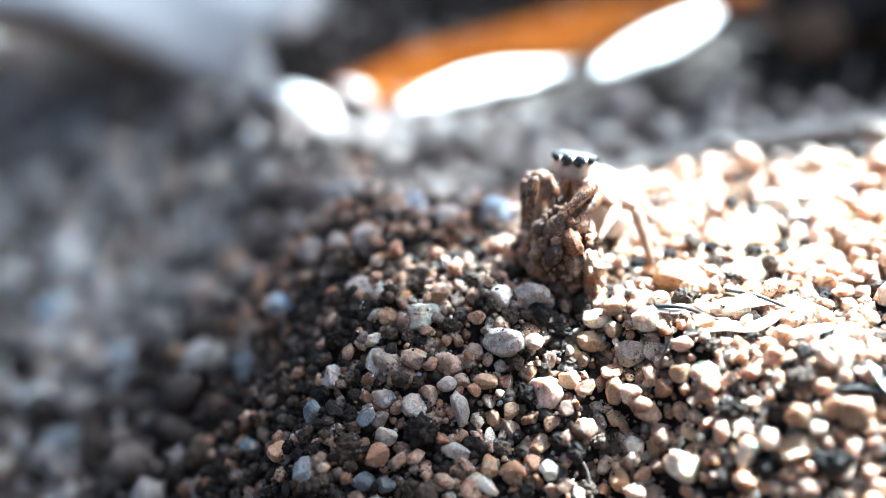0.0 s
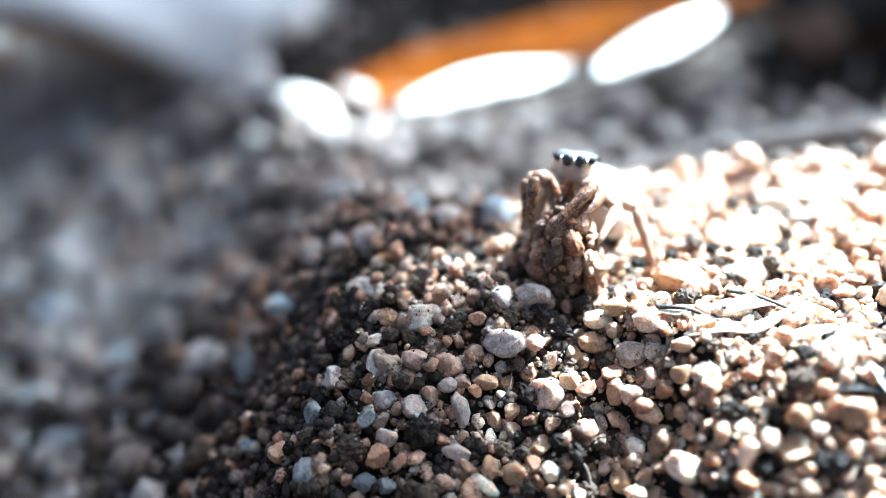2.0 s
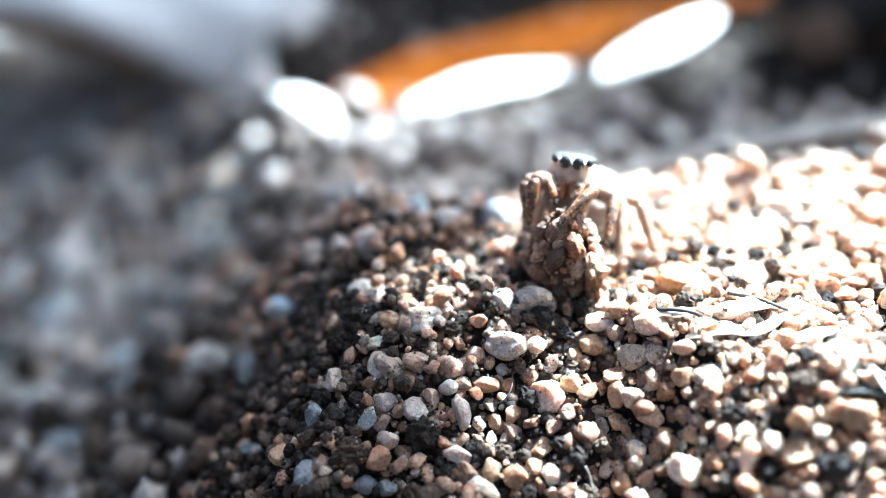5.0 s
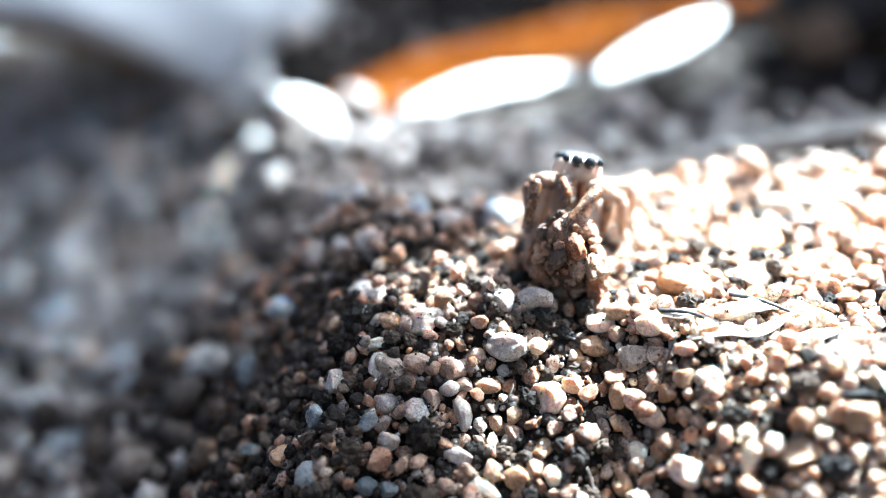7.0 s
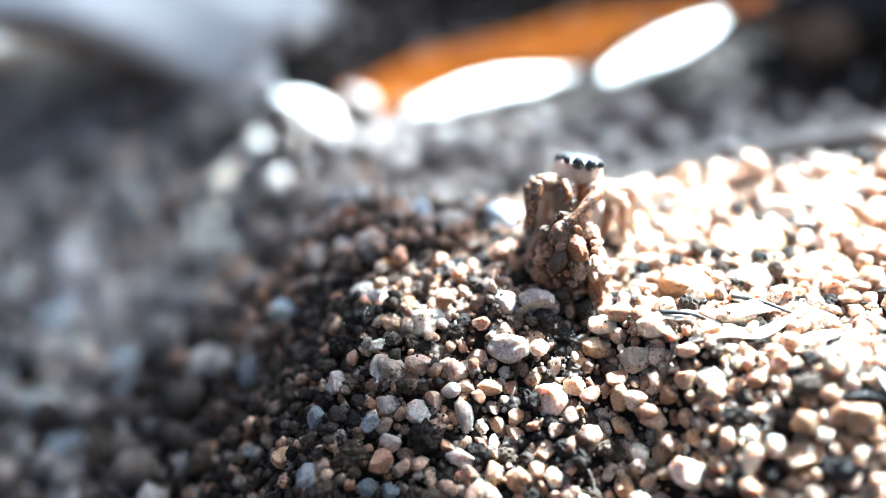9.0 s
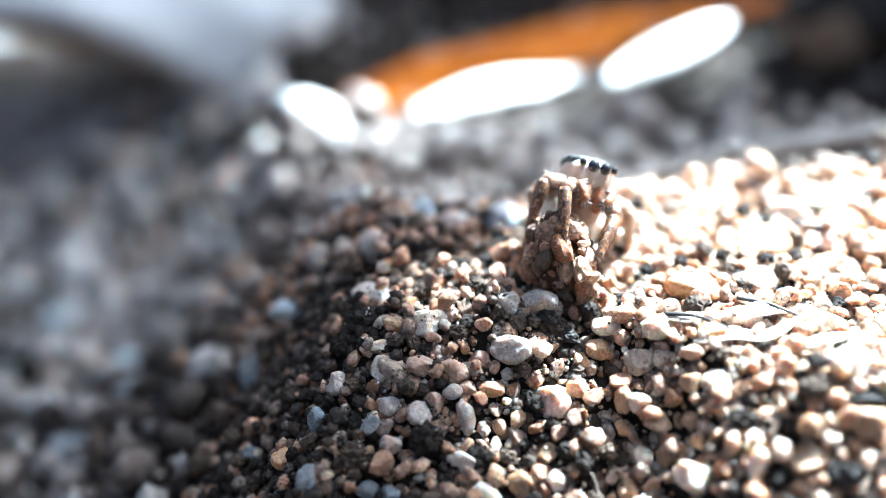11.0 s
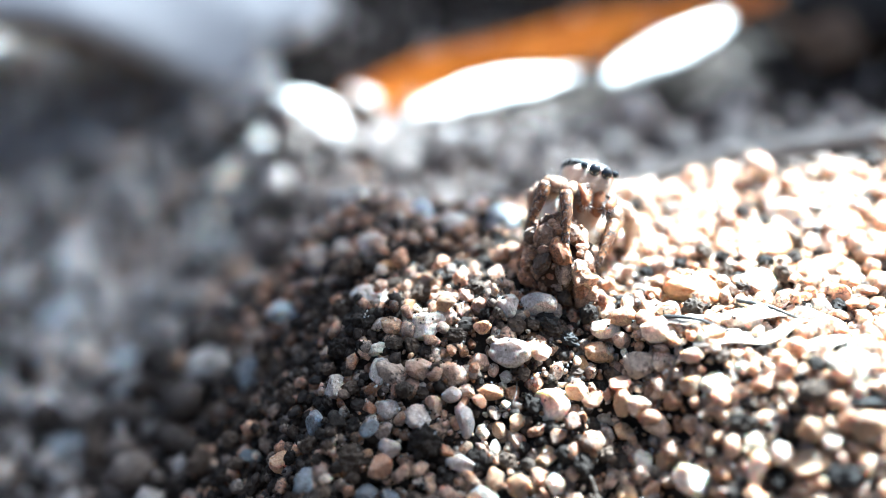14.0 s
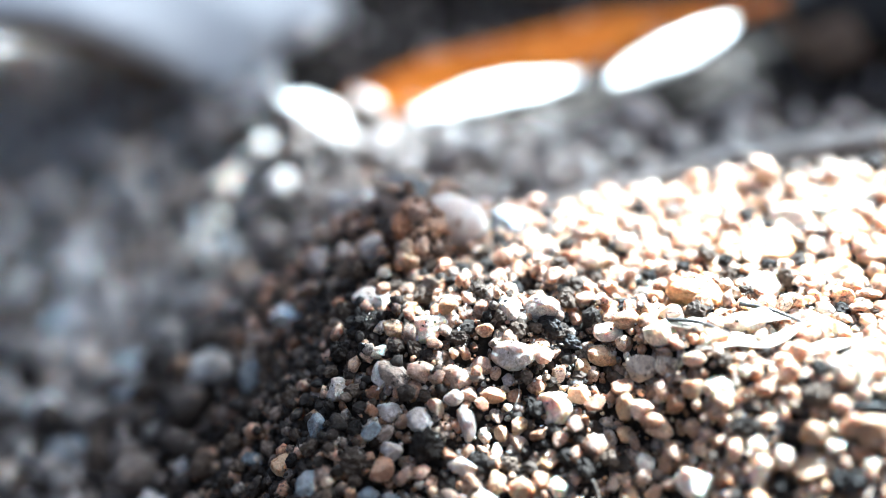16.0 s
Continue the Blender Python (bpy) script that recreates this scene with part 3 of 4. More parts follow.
def bark_slab(name, label, spine, width, curl, mat, seed, thick, inner=None):
    base = new(name)
    base.location = spot(*spine[0])
    local = [tuple(Vector(p) - Vector(spine[0])) for p in spine]
    part("outer_bark", blade(bmesh.new(), local, width, curl, thick, seed, 18, 44, 0.3), mat, base, "cracked outer bark")
    low = [(x * 0.985, y * 0.985, z - thick * 1.1) for x, y, z in local]
    part("inner_bark", blade(bmesh.new(), low, width * 0.9, curl, thick, seed + 3, 14, 36, 0.3), inner or BROWN_LEAF, base, "brown inner bark")
    return tagged(base, label, "bark")


bark_slab("bark_piece", "large weathered grey piece of bark lying on the ground", [(-62, 60, -8), (-40, 50, 1), (-22, 41, 0), (-8, 36, -2.5)], 9, -0.35, GREY_BARK, 31, 1.2)
bark_slab("bark_piece", "weathered grey bark strip lying on the ground", [(-30, 66, -5), (-12, 56, 0), (6, 52, 0), (20, 54, -1)], 7, -0.3, GREY_BARK, 37, 1.2)
bark_slab("bark_piece", "dark brown bark piece lying in shade", [(20, 33, -1), (26, 33, 4), (34, 36, 5), (46, 42, 2)], 7, -0.5, BLACK_CRUMB, 41, 1.2)


# ------------------------------------------------------------------ added, unseen casters of the shade
def shade_caster(label, outline, pivot, foot):
    """An unseen leaf-shaped shade caster, added high over the place. Its outline and pivot are given where its shadow
    falls at height 0.
    """
    top = 120.0
    k = top / SUN.z
    at = Vector((SUN.x * k + pivot[0], SUN.y * k + pivot[1], top))
    base = new("unseen_shade_leaf")
    base.location = spot(*at)
    n = len(outline)
    bm = bmesh.new()
    rim = []
    for i in range(n):
        p, q = Vector(outline[i]), Vector(outline[(i + 1) % n])
        m = max(2, int((q - p).length / 1.2))
        for s in range(m):
            o = p.lerp(q, s / m)
            w = 0.35 * noise.noise(Vector((o.x * 0.9, o.y * 0.9, 3.0)))
            rim.append((o.x + w - pivot[0], o.y + w - pivot[1]))
    low = [bm.verts.new((x, y, 0)) for x, y in rim]
    high = [bm.verts.new((x, y, 0.3)) for x, y in rim]
    bm.faces.new(low[::-1])
    bm.faces.new(high)
    for i in range(len(rim)):
        j = (i + 1) % len(rim)
        bm.faces.new((low[i], low[j], high[j], high[i]))
    part("blade", bm, CASTER_LEAF, base, smooth=False)
    foot = Vector(on_sand(*foot, -0.5)) - at
    stem = [(0, 0, 0.2), tuple(foot * 0.3 + Vector((0, 0, 22))), tuple(foot * 0.75 + Vector((0, 0, 18))), tuple(foot)]
    part("stem", tube(bmesh.new(), curve_points(stem, 24), [1.2] * 24, 10, 0.2), TWIG, base, "stalk holding up the added shade caster")
    return tagged(base, label, "leaf")


# Unseen leaf shapes, added to shade the left side and the background.
SHADE = shade_caster("large unseen leaf-shaped shade caster added over the mound",
                   [(-9.0, 30), (-7.2, 20.5), (-4.6, 16.8), (-1.2, 13.6), (2.2, 10.2), (2.7, 7.8), (2.0, 5), (1.4, 3.0), (0.6, 1.9), (-0.6, 1.3), (-1.9, 0.9), (-2.3, 0.4), (-1.7, -0.1), (-0.2, -0.85), (1.65, -2.0), (3.6, -3.2), (4.8, -4.9), (5.6, -8), (5.2, -16), (-36, -16), (-46, 0), (-50, 30), (-44, 66), (-16, 66), (-9, 34)],
                   (5.2, -16.0), (110, -10))
shade_caster("unseen leaf-shaped shade caster added behind the mound",
           [(-11, 24.8), (-7, 25.8), (-1, 27.8), (4, 30), (9, 32), (11, 34), (17, 37), (24, 38.5), (40, 40), (70, 60), (75, 130), (-40, 140), (-22, 60)],
           (70.0, 60.0), (170, 110))
shade_caster("narrow unseen shade caster added over the twigs",
           [(3.6, 8.2), (8, 8.9), (11, 9.5), (15, 10.0), (19, 10.5), (27, 11), (60, 12), (64, 22), (30, 20.5), (19, 19.8), (12, 19.4), (6.0, 18.0), (3.6, 12.5)],
           (60.0, 16.0), (160, 60))
shade_caster("ragged unseen shade caster added behind the twigs",
           [(6.5, 22.3), (10, 21.4), (14, 22.6), (19, 21.4), (27, 22.6), (64, 25), (66, 36), (30, 34), (20, 31), (12, 28), (8, 26)],
           (66.0, 30.0), (165, 80))


def strip_shade(label, rows, pivot, foot, wide=1.0, gap=0.5):
    """Added, unseen close-set strips, leaf-like, through which a little sun falls. Rows of (y from, y to, x from, x to)
    where their shade falls at height 0.
    """
    top = 122.0
    k = top / SUN.z
    at = Vector((SUN.x * k + pivot[0], SUN.y * k + pivot[1], top))
    base = new("unseen_shade_strips")
    base.location = spot(*at)
    for y0, y1, x0, x1 in rows:
        y = y0
        while y < y1:
            bm = bmesh.new()
            pts = [(x - pivot[0], y + 0.12 * math.sin(x * 0.9 + y) - pivot[1], 0) for x in np.linspace(x0, x1, 14)]
            lo = [[bm.verts.new((px, py + d, pz + h)) for px, py, pz in pts] for h in (0, 0.2) for d in (-wide / 2, wide / 2)]
            for i in range(len(pts) - 1):
                for u, v in ((0, 1), (1, 3), (3, 2), (2, 0)):
                    bm.faces.new((lo[u][i], lo[u][i + 1], lo[v][i + 1], lo[v][i]))
            part("strip", bm, CASTER_LEAF, base, smooth=False)
            y += wide + gap
    edge = [Vector((rows[0][3] - 0.6 - pivot[0], rows[0][0] - pivot[1], 0.6)), Vector((rows[0][3] - 0.6 - pivot[0], rows[-1][1] - pivot[1], 0.6)), Vector((rows[-1][3] - pivot[0], rows[-1][1] - pivot[1], 0.6))]
    part("vein", tube(bmesh.new(), edge, [0.4] * 3, 8), TWIG, base, "rib joining the added shade strips")
    foot = Vector(on_sand(*foot, -0.5)) - at
    stem = [tuple(edge[2]), tuple(foot * 0.3 + Vector((0, 0, 22))), tuple(foot * 0.75 + Vector((0, 0, 18))), tuple(foot)]
    part("stem", tube(bmesh.new(), curve_points(stem, 24), [1.0] * 24, 10, 0.2), TWIG, base, "stalk holding up the added shade caster")
    return tagged(base, label, "leaf")


# Strips out of view that thin the sunlight on the ground behind.
strip_shade("unseen shade strips added over the gravel to dim the sun", [(9.8, 15.9, -9.5, 7), (16, 18, -6.5, 8), (18.2, 20.2, -3.2, 9), (20.3, 22.4, 0.5, 29)], (29.0, 22.0), (170, 95))


# ------------------------------------------------------------------ clump of sand
def clump():
    rng = np.random.default_rng(21)
    base = new("sand_clump")
    core = crumb_shape(rng, 4)
    me = mesh_of("core", core * np.array([1.25, 1.1, 1.65]) + np.array([-0.05, 0.1, 1.1]), ICO[4][1], CLUMP_SOIL)
    c = new("core", me)
    c.parent = base
    shapes = [mesh_of("grain", grain_shape(rng, 3, 7, 0.16, 60.0), ICO[3][1], CLUMP_SAND, False) for _ in range(14)]
    placed = []
    for r in [0.60] * 6 + [0.46] * 9 + [0.33] * 18 + [0.22] * 24 + [0.14] * 34 + [0.08] * 40:
        for _ in range(40):
            d = rng.normal(size=3)
            d /= np.linalg.norm(d)
            if d[1] > 0.75:
                continue
            at = d * np.array([1.22, 1.0, 1.5]) * (1 - 0.5 * r) + np.array([-0.08, 0.1, 1.3])
            at[0] *= 1.0 + 0.12 * (1.2 - at[2])
            if all(np.linalg.norm(at - q) > 0.62 * (r + s) for q, s in placed):
                placed.append((at, r))
                break
    # the knob on its face
    n = len(placed)
    for dx, dz, r in ((0.0, 0.05, 0.44), (0.2, -0.1, 0.36), (-0.1, 0.3, 0.26), (0.05, -0.42, 0.42), (0.02, -0.8, 0.36), (0.3, -0.6, 0.26)):
        placed.append((np.array([0.72 + dx, -0.75, 1.15 + dz]), r))
    knob = mesh_of("grain", grain_shape(rng, 4, 12, 0.16), ICO[4][1], KNOB)
    for i, (at, r) in enumerate(placed):
        g = new("grain", knob if n <= i < n + 3 else shapes[rng.integers(len(shapes))])
        g.parent = base
        g.matrix_basis = Matrix.LocRotScale(spot(*at), Matrix(turn_of(rng, 3.0).tolist()).to_quaternion(), Vector((r, r, r)))
    return tagged(base, "lump of sand grains stuck together, gripped by the spider", "sand clump")


CLUMP_SAND = grain_material("clump_sand", [(0.0, (0.10, 0.058, 0.036)), (0.2, (0.56, 0.34, 0.21)), (0.4, (0.22, 0.115, 0.06)), (0.6, (0.62, 0.41, 0.28)), (0.75, (0.42, 0.18, 0.075)), (0.9, (0.58, 0.44, 0.35)), (1.0, (0.15, 0.09, 0.06))], 0.9, 0.5, 0.4)
CLUMP_SOIL = grain_material("clump_soil", [(0.0, (0.06, 0.034, 0.02)), (1.0, (0.10, 0.06, 0.038))], 0.5, 0.1, 0.8, 0.15)
KNOB = grain_material("speckled_knob", [(0.0, (0.62, 0.40, 0.25)), (1.0, (0.72, 0.52, 0.36))], 1.0, 0.5, 0.5)
CLUMP = clump()


# ------------------------------------------------------------------ jumping spider; it faces +y, z is up, mm
EYE_MID = Vector((0, 0.93, 0.22))
FEMURS, SHINS = (1.0, 1.0, 1.0, 1.2, 1.0, 1.0, 1.35, 1.75), (1.6, 1.6, 1.6, 1.6, 1.6, 1.6, 1.6, 1.9)     # four legs a side, front to back
COXAE = [(s * 0.5, y, -0.42) for s in (1, -1) for y in (0.42, 0.08, -0.28, -0.64)]


def ellipsoid(bm, at, size, seg=20, m=None):
    r = bmesh.ops.create_uvsphere(bm, u_segments=seg, v_segments=seg // 2 + 2, radius=1)
    x = Matrix.Translation(at) @ (m or Matrix()) @ Matrix.Diagonal((*size, 1))
    bmesh.ops.transform(bm, matrix=x, verts=r["verts"])
    return r["verts"]


def bristles(bm, rows, length, r, rng, lean=(0, 0, 0)):
    """Thin tapered hairs at (place, direction)."""
    for p, d in rows:
        d = (Vector(d).normalized() + Vector(rng.normal(size=3) * 0.25) + Vector(lean)).normalized()
        a = d.orthogonal().normalized() * r
        b = d.cross(a).normalized() * r
        tip = bm.verts.new(Vector(p) + d * length * rng.uniform(0.6, 1.2))
        ring = [bm.verts.new(Vector(p) + v) for v in (a, -0.5 * a + 0.87 * b, -0.5 * a - 0.87 * b)]
        for k in range(3):
            bm.faces.new((ring[k], ring[(k + 1) % 3], tip))


def spider():
    rng = np.random.default_rng(5)
    base = new("jumping_spider")
    # carapace: a blunt box with rounded edges, high in front
    bm = bmesh.new()
    vs = ellipsoid(bm, (0, 0, 0), (1, 1, 1), 40)
    for v in vs:
        p = v.co
        q = [math.copysign(abs(c) ** 0.68, c) for c in p]
        y = -0.12 + 1.0 * q[1]
        taper = 1 - 0.25 * max(0, -q[1]) ** 2
        h = 0.55 if q[2] > 0 else 0.60
        v.co = (0.755 * q[0] * taper, y, h * q[2] * (1 - 0.4 * max(0, -q[1]) ** 1.5) - 0.06)
    part("carapace", bm, CREAM, base, "cream translucent head with pale face")
    bm = bmesh.new()
    ellipsoid(bm, (0, 0.05, -0.95), (0.72, 0.62, 0.85), 24)
    part("underside", bm, PALE_LEG, base, "pinkish cream underside")
    # speckled grey cap
    bm = bmesh.new()
    for v in ellipsoid(bm, (0, 0, 0), (1, 1, 1), 36):
        p = v.co
        q = [math.copysign(abs(c) ** 0.68, c) for c in p]
        v.co = (0.735 * q[0] * (1 - 0.24 * max(0, -q[1]) ** 2), -0.28 + 0.93 * q[1], (0.335 + 0.22 * q[2]) * (1 - 0.36 * max(0, -q[1]) ** 1.5))
    part("cap", bm, SCALES, base, "grey and black speckled scales on top")
    for x, y, z, r in ((0.205, 0.86, 0.22, 0.20), (-0.205, 0.86, 0.22, 0.20), (0.54, 0.76, 0.27, 0.125), (-0.54, 0.76, 0.27, 0.125), (0.66, -0.05, 0.36, 0.12), (-0.66, -0.05, 0.36, 0.12), (0.69, 0.3, 0.36, 0.05), (-0.69, 0.3, 0.36, 0.05)):
        bm = bmesh.new()
        ellipsoid(bm, (x, y, z), (r, r * 0.8, r), 18)
        part("eye", bm, EYE_BLACK, base, "glossy black eye")
    for s in (1, -1):
        bm = bmesh.new()
        for v in ellipsoid(bm, (s * 0.24, 0.72, -0.72), (0.24, 0.22, 0.46), 16):
            v.co.x += s * 0.1 * (-0.72 - v.co.z)
        part("jaw", bm, RUST, base, "rust-brown jaw")
        bm = bmesh.new()
        tube(bm, curve_points([(s * 0.48, 0.55, -0.5), (s * 0.56, 0.95, -0.42), (s * 0.44, 1.15, -0.72), (s * 0.34, 1.12, -1.0)], 12), [0.09, 0.10, 0.10, 0.11, 0.12, 0.12, 0.13, 0.14, 0.15, 0.15, 0.12, 0.06], 10)
        palp = part("palp", bm, RUST, base, "rust-brown feeler with grey hairy tip")
        bm = bmesh.new()
        hairs = []
        for k in range(260):
            t = rng.uniform(0, 1)
            p = Vector((s * 0.56, 0.95, -0.42)).lerp(Vector((s * 0.34, 1.14, -1.0)), t)
            d = Vector(rng.normal(size=3)).normalized()
            hairs.append((p + d * 0.11, d))
        bristles(bm, hairs[:150], 0.26, 0.014, rng, (0, 0.2, -0.6))
        part("palp_hair", bm, HAIR, palp)
        bm = bmesh.new()
        bristles(bm, hairs[150:], 0.24, 0.014, rng, (0, 0.2, -0.6))
        part("palp_hair", bm, DARK_HAIR, palp)
    # face and crown hairs
    bm = bmesh.new()
    bristles(bm, [((x, 0.86, z), (0.3 * x, 1, -0.6)) for x, z in zip(rng.uniform(-0.6, 0.6, 90), rng.uniform(-0.42, 0.0, 90))], 0.2, 0.008, rng)
    part("face_hair", bm, HAIR, base, "short white hairs")
    bm = bmesh.new()
    bristles(bm, [((x, y, 0.50), (0.3 * x, 0.3, 1)) for x, y in zip(rng.uniform(-0.6, 0.6, 70), rng.uniform(-0.8, 0.6, 70))], 0.15, 0.006, rng)
    part("crown_hair", bm, DARK_HAIR, base, "short dark hairs")
    # abdomen
    bm = bmesh.new()
    for v in ellipsoid(bm, (0, 0, 0), (1, 1, 1), 40):
        p = v.co
        v.co = (1.0 * p.x * (1 - 0.12 * p.y), 1.45 * p.y, 0.92 * p.z)
    abd = part("abdomen", bm, ABDOMEN, base, "large cream-white abdomen with tan marks")
    bm = bmesh.new()
    hairs = []
    for k in range(420):
        d = Vector(rng.normal(size=3)).normalized()
        hairs.append((Vector((0.98 * d.x, 1.43 * d.y, 0.9 * d.z)), d))
    bristles(bm, hairs, 0.2, 0.006, rng, (0, -0.3, 0))
    part("abdomen_hair", bm, HAIR, abd, "fine white hairs")
    for s in (0.15, -0.15):
        bm = bmesh.new()
        tube(bm, [(s, -1.35, -0.25), (s * 1.2, -1.6, -0.35), (s * 1.3, -1.75, -0.4)], [0.1, 0.08, 0.04], 8)
        part("spinneret", bm, PALE_LEG, abd)
    legs = []
    for i, c in enumerate(COXAE):
        mat = LEG if i % 4 < 2 else PALE_LEG
        thigh, lower = FEMURS[i], SHINS[i]
        bm = bmesh.new()
        n = 9
        tube(bm, [(0, 0, thigh * k / (n - 1)) for k in range(n)], [0.17, 0.21, 0.235, 0.245, 0.24, 0.235, 0.225, 0.215, 0.19], 14)
        up = part("leg", bm, PALE_LEG, base)
        bm = bmesh.new()
        n = 13
        tube(bm, [(0, 0.05 * math.sin(3.1 * k / (n - 1)), lower * k / (n - 1)) for k in range(n)], [0.16, 0.205, 0.21, 0.195, 0.185, 0.19, 0.17, 0.145, 0.14, 0.13, 0.115, 0.095, 0.055], 14)
        shin = part("shin", bm, mat, up)
        for mat_h, count in ((DARK_HAIR, 260), (HAIR, 260)):
            bm = bmesh.new()
            hairs = []
            for k in range(count):
                w, s = rng.uniform(0, 6.283), rng.uniform(0.02, 0.98)
                d = (math.cos(w), math.sin(w), 0)
                r = 0.175 - 0.09 * s
                hairs.append(((d[0] * r, d[1] * r, s * lower), d))
            bristles(bm, hairs, 0.15, 0.012, rng, (0, 0, 2.4))
            part("shin_hair", bm, mat_h, shin)
            bm = bmesh.new()
            hairs = []
            for k in range(count // 5):
                w, s = rng.uniform(0, 6.283), rng.uniform(0.1, 0.98)
                d = (math.cos(w), math.sin(w), 0)
                hairs.append(((d[0] * 0.24, d[1] * 0.24, s * thigh), d))
            bristles(bm, hairs, 0.15, 0.010, rng, (0, 0, 1.6))
            part("leg_hair", bm, mat_h, up)
        legs.append((up, shin))
    return tagged(base, "small cream jumping spider with black eyes and speckled legs", "spider"), abd, legs


SPIDER, SPIDER_ABDOMEN, SPIDER_LEGS = spider()

# ------------------------------------------------------------------ sand, last in the file
def specks(rng, places, shapes, mat, name, label, count):
    """Fine crumbs that cling to the upper side of larger grains."""
    verts, faces, n = [], [], 0
    for x, y, r in places:
        z = float(relief(x, y)) + 0.4 * r
        for _ in range(int(rng.integers(0, count * (1 + int(r / 0.2)) + 1))):
            d = rng.normal(size=3)
            d /= np.linalg.norm(d)
            d = np.array([d[0], -abs(d[1]), 0.3 + abs(d[2])])
            k = rng.integers(len(shapes))
            v = shapes[k] @ turn_of(rng, 3.0).T * rng.uniform(0.02, 0.055) + np.array([x, y, z]) + d / np.linalg.norm(d) * r * 0.82
            verts.append(v)
            f = ICO[2 if len(v) > 50 else 1][1]
            faces.append(f + n)
            n += len(v)
    me = mesh_of(name, np.concatenate(verts), np.concatenate(faces), mat, False)
    ob = tagged(new(name, me), label, kind="stuff")
    ob["category"] = "soil" if "soil" in name else "sand"


def sand():
    rng = np.random.default_rng(7)
    taken = {}
    for x, y, r in KEEP_CLEAR:
        taken.setdefault((int(x // 1.6), int(y // 1.6)), []).append((x, y, r))
    fine = [grain_shape(rng, 3, int(rng.integers(8, 15))) for _ in range(26)]
    mid = [grain_shape(rng, 2, int(rng.integers(8, 15))) for _ in range(30)]
    low = [grain_shape(rng, 1, 9, 0.0, 14.0) for _ in range(30)]
    crumbs = [crumb_shape(rng, 3) for _ in range(12)]
    mixed = mid[:12] + [crumb_shape(rng, 2) for _ in range(14)]
    crumbs_low = [crumb_shape(rng, 2) for _ in range(12)]

    def sizes(n, mean, spread, top, least):
        return sorted(np.clip(rng.lognormal(math.log(mean), spread, n), least, top), reverse=True)

    near = scatter(rng, -7.5, 13, -9, 6, sizes(10500, 0.142, 0.46, 0.36, 0.08), taken)
    near += scatter(rng, -7.5, 13, -9, 6, sizes(9000, 0.082, 0.25, 0.12, 0.05), taken)
    rim = scatter(rng, -26, -7.5, -9, 17, sizes(420, 0.65, 0.3, 1.05, 0.4), taken)
    rim += scatter(rng, -26, 30, -9, 17, sizes(7500, 0.30, 0.40, 0.7, 0.16), taken)
    rim += scatter(rng, -26, 30, -9, 17, sizes(5000, 0.18, 0.25, 0.28, 0.12), taken)
    far = scatter(rng, -60, 60, 17, 95, sizes(5200, 0.7, 0.45, 1.4, 0.3), {}, 3.2)
    far = [p for p in far if not (-9 < p[0] < 30 and 23 < p[1] < 50 and p[2] > 0.55)]
    bed = [(rng.uniform(-7.5, 13), rng.uniform(-9, 6), rng.uniform(0.13, 0.27)) for _ in range(4200)]
    bed_rim = [(rng.uniform(-26, 30), rng.uniform(-9, 17), rng.uniform(0.18, 0.36)) for _ in range(7000)]
    soil_near = [p for p in near if rng.random() < (0.42 if p[0] < -2.2 + 0.42 * min(p[1], 0) else 0.30 if p[0] < 4.5 else 0.17)]
    chosen = set(soil_near)
    near = [p for p in near if p not in chosen]
    soil_rim = [p for p in rim if rng.random() < (0.2 if p[0] < 5 or p[1] > 9 else 0.06)]
    chosen = set(soil_rim)
    rim = [p for p in rim if p not in chosen]
    # Grains of the flank, given the colour that holds its shade.
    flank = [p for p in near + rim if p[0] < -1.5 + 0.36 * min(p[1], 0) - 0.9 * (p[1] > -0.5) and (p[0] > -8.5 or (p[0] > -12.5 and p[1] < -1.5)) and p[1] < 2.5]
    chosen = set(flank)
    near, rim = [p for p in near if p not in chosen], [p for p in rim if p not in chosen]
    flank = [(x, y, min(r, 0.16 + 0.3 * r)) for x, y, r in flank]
    # the 300 largest grains of the near face are objects of their own
    face = sorted((p for p in near if -4.5 < p[0] < 7.5 and -6.5 < p[1] < 1.5), key=lambda p: -p[2])[:290]
    single = set(face)
    meshes = [mesh_of("sand_grain", v, ICO[3][1], SAND, False) for v in fine]
    # Paler glare-coloured copies for grains on the sunlit side.
    lit = [mesh_of("sand_grain", v, ICO[3][1], SUNLIT_SAND, False) for v in fine]
    for x, y, r in face:
        m, at = grain_matrix(rng, x, y, r)
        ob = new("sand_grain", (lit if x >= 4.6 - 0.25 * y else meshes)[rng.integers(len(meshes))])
        ob.parent = GROUND
        ob.matrix_basis = Matrix.LocRotScale(spot(*at), Matrix(m.tolist()).to_quaternion(), Vector((r, r, r)))
    near = [p for p in near if p not in single]
    dusty = [p for p in face + near + KEEP_CLEAR if -6 < p[0] < 12 and -7 < p[1] < 3 and p[2] > 0.11]
    specks(rng, dusty, crumbs_low, CRUMB, "soil_specks", "dark specks of soil clinging to the grains", 3)
    specks(rng, dusty, low, PALE_SAND, "quartz_specks", "pale quartz dust clinging to the grains", 2)
    tagged(joined("dark_sand", rng, flank, mixed, 2, DARK_SAND), "dark sand grains on the flank, coloured for soil and shade", kind="stuff")
    tiny = [p for p in near if p[2] < 0.11]
    near = [p for p in near if p[2] >= 0.11]
    tagged(joined("fine_sand", rng, [p for p in tiny if p[0] < 4.6 - 0.25 * p[1]], low, 1, SAND), "fine tan sand grains", kind="stuff")
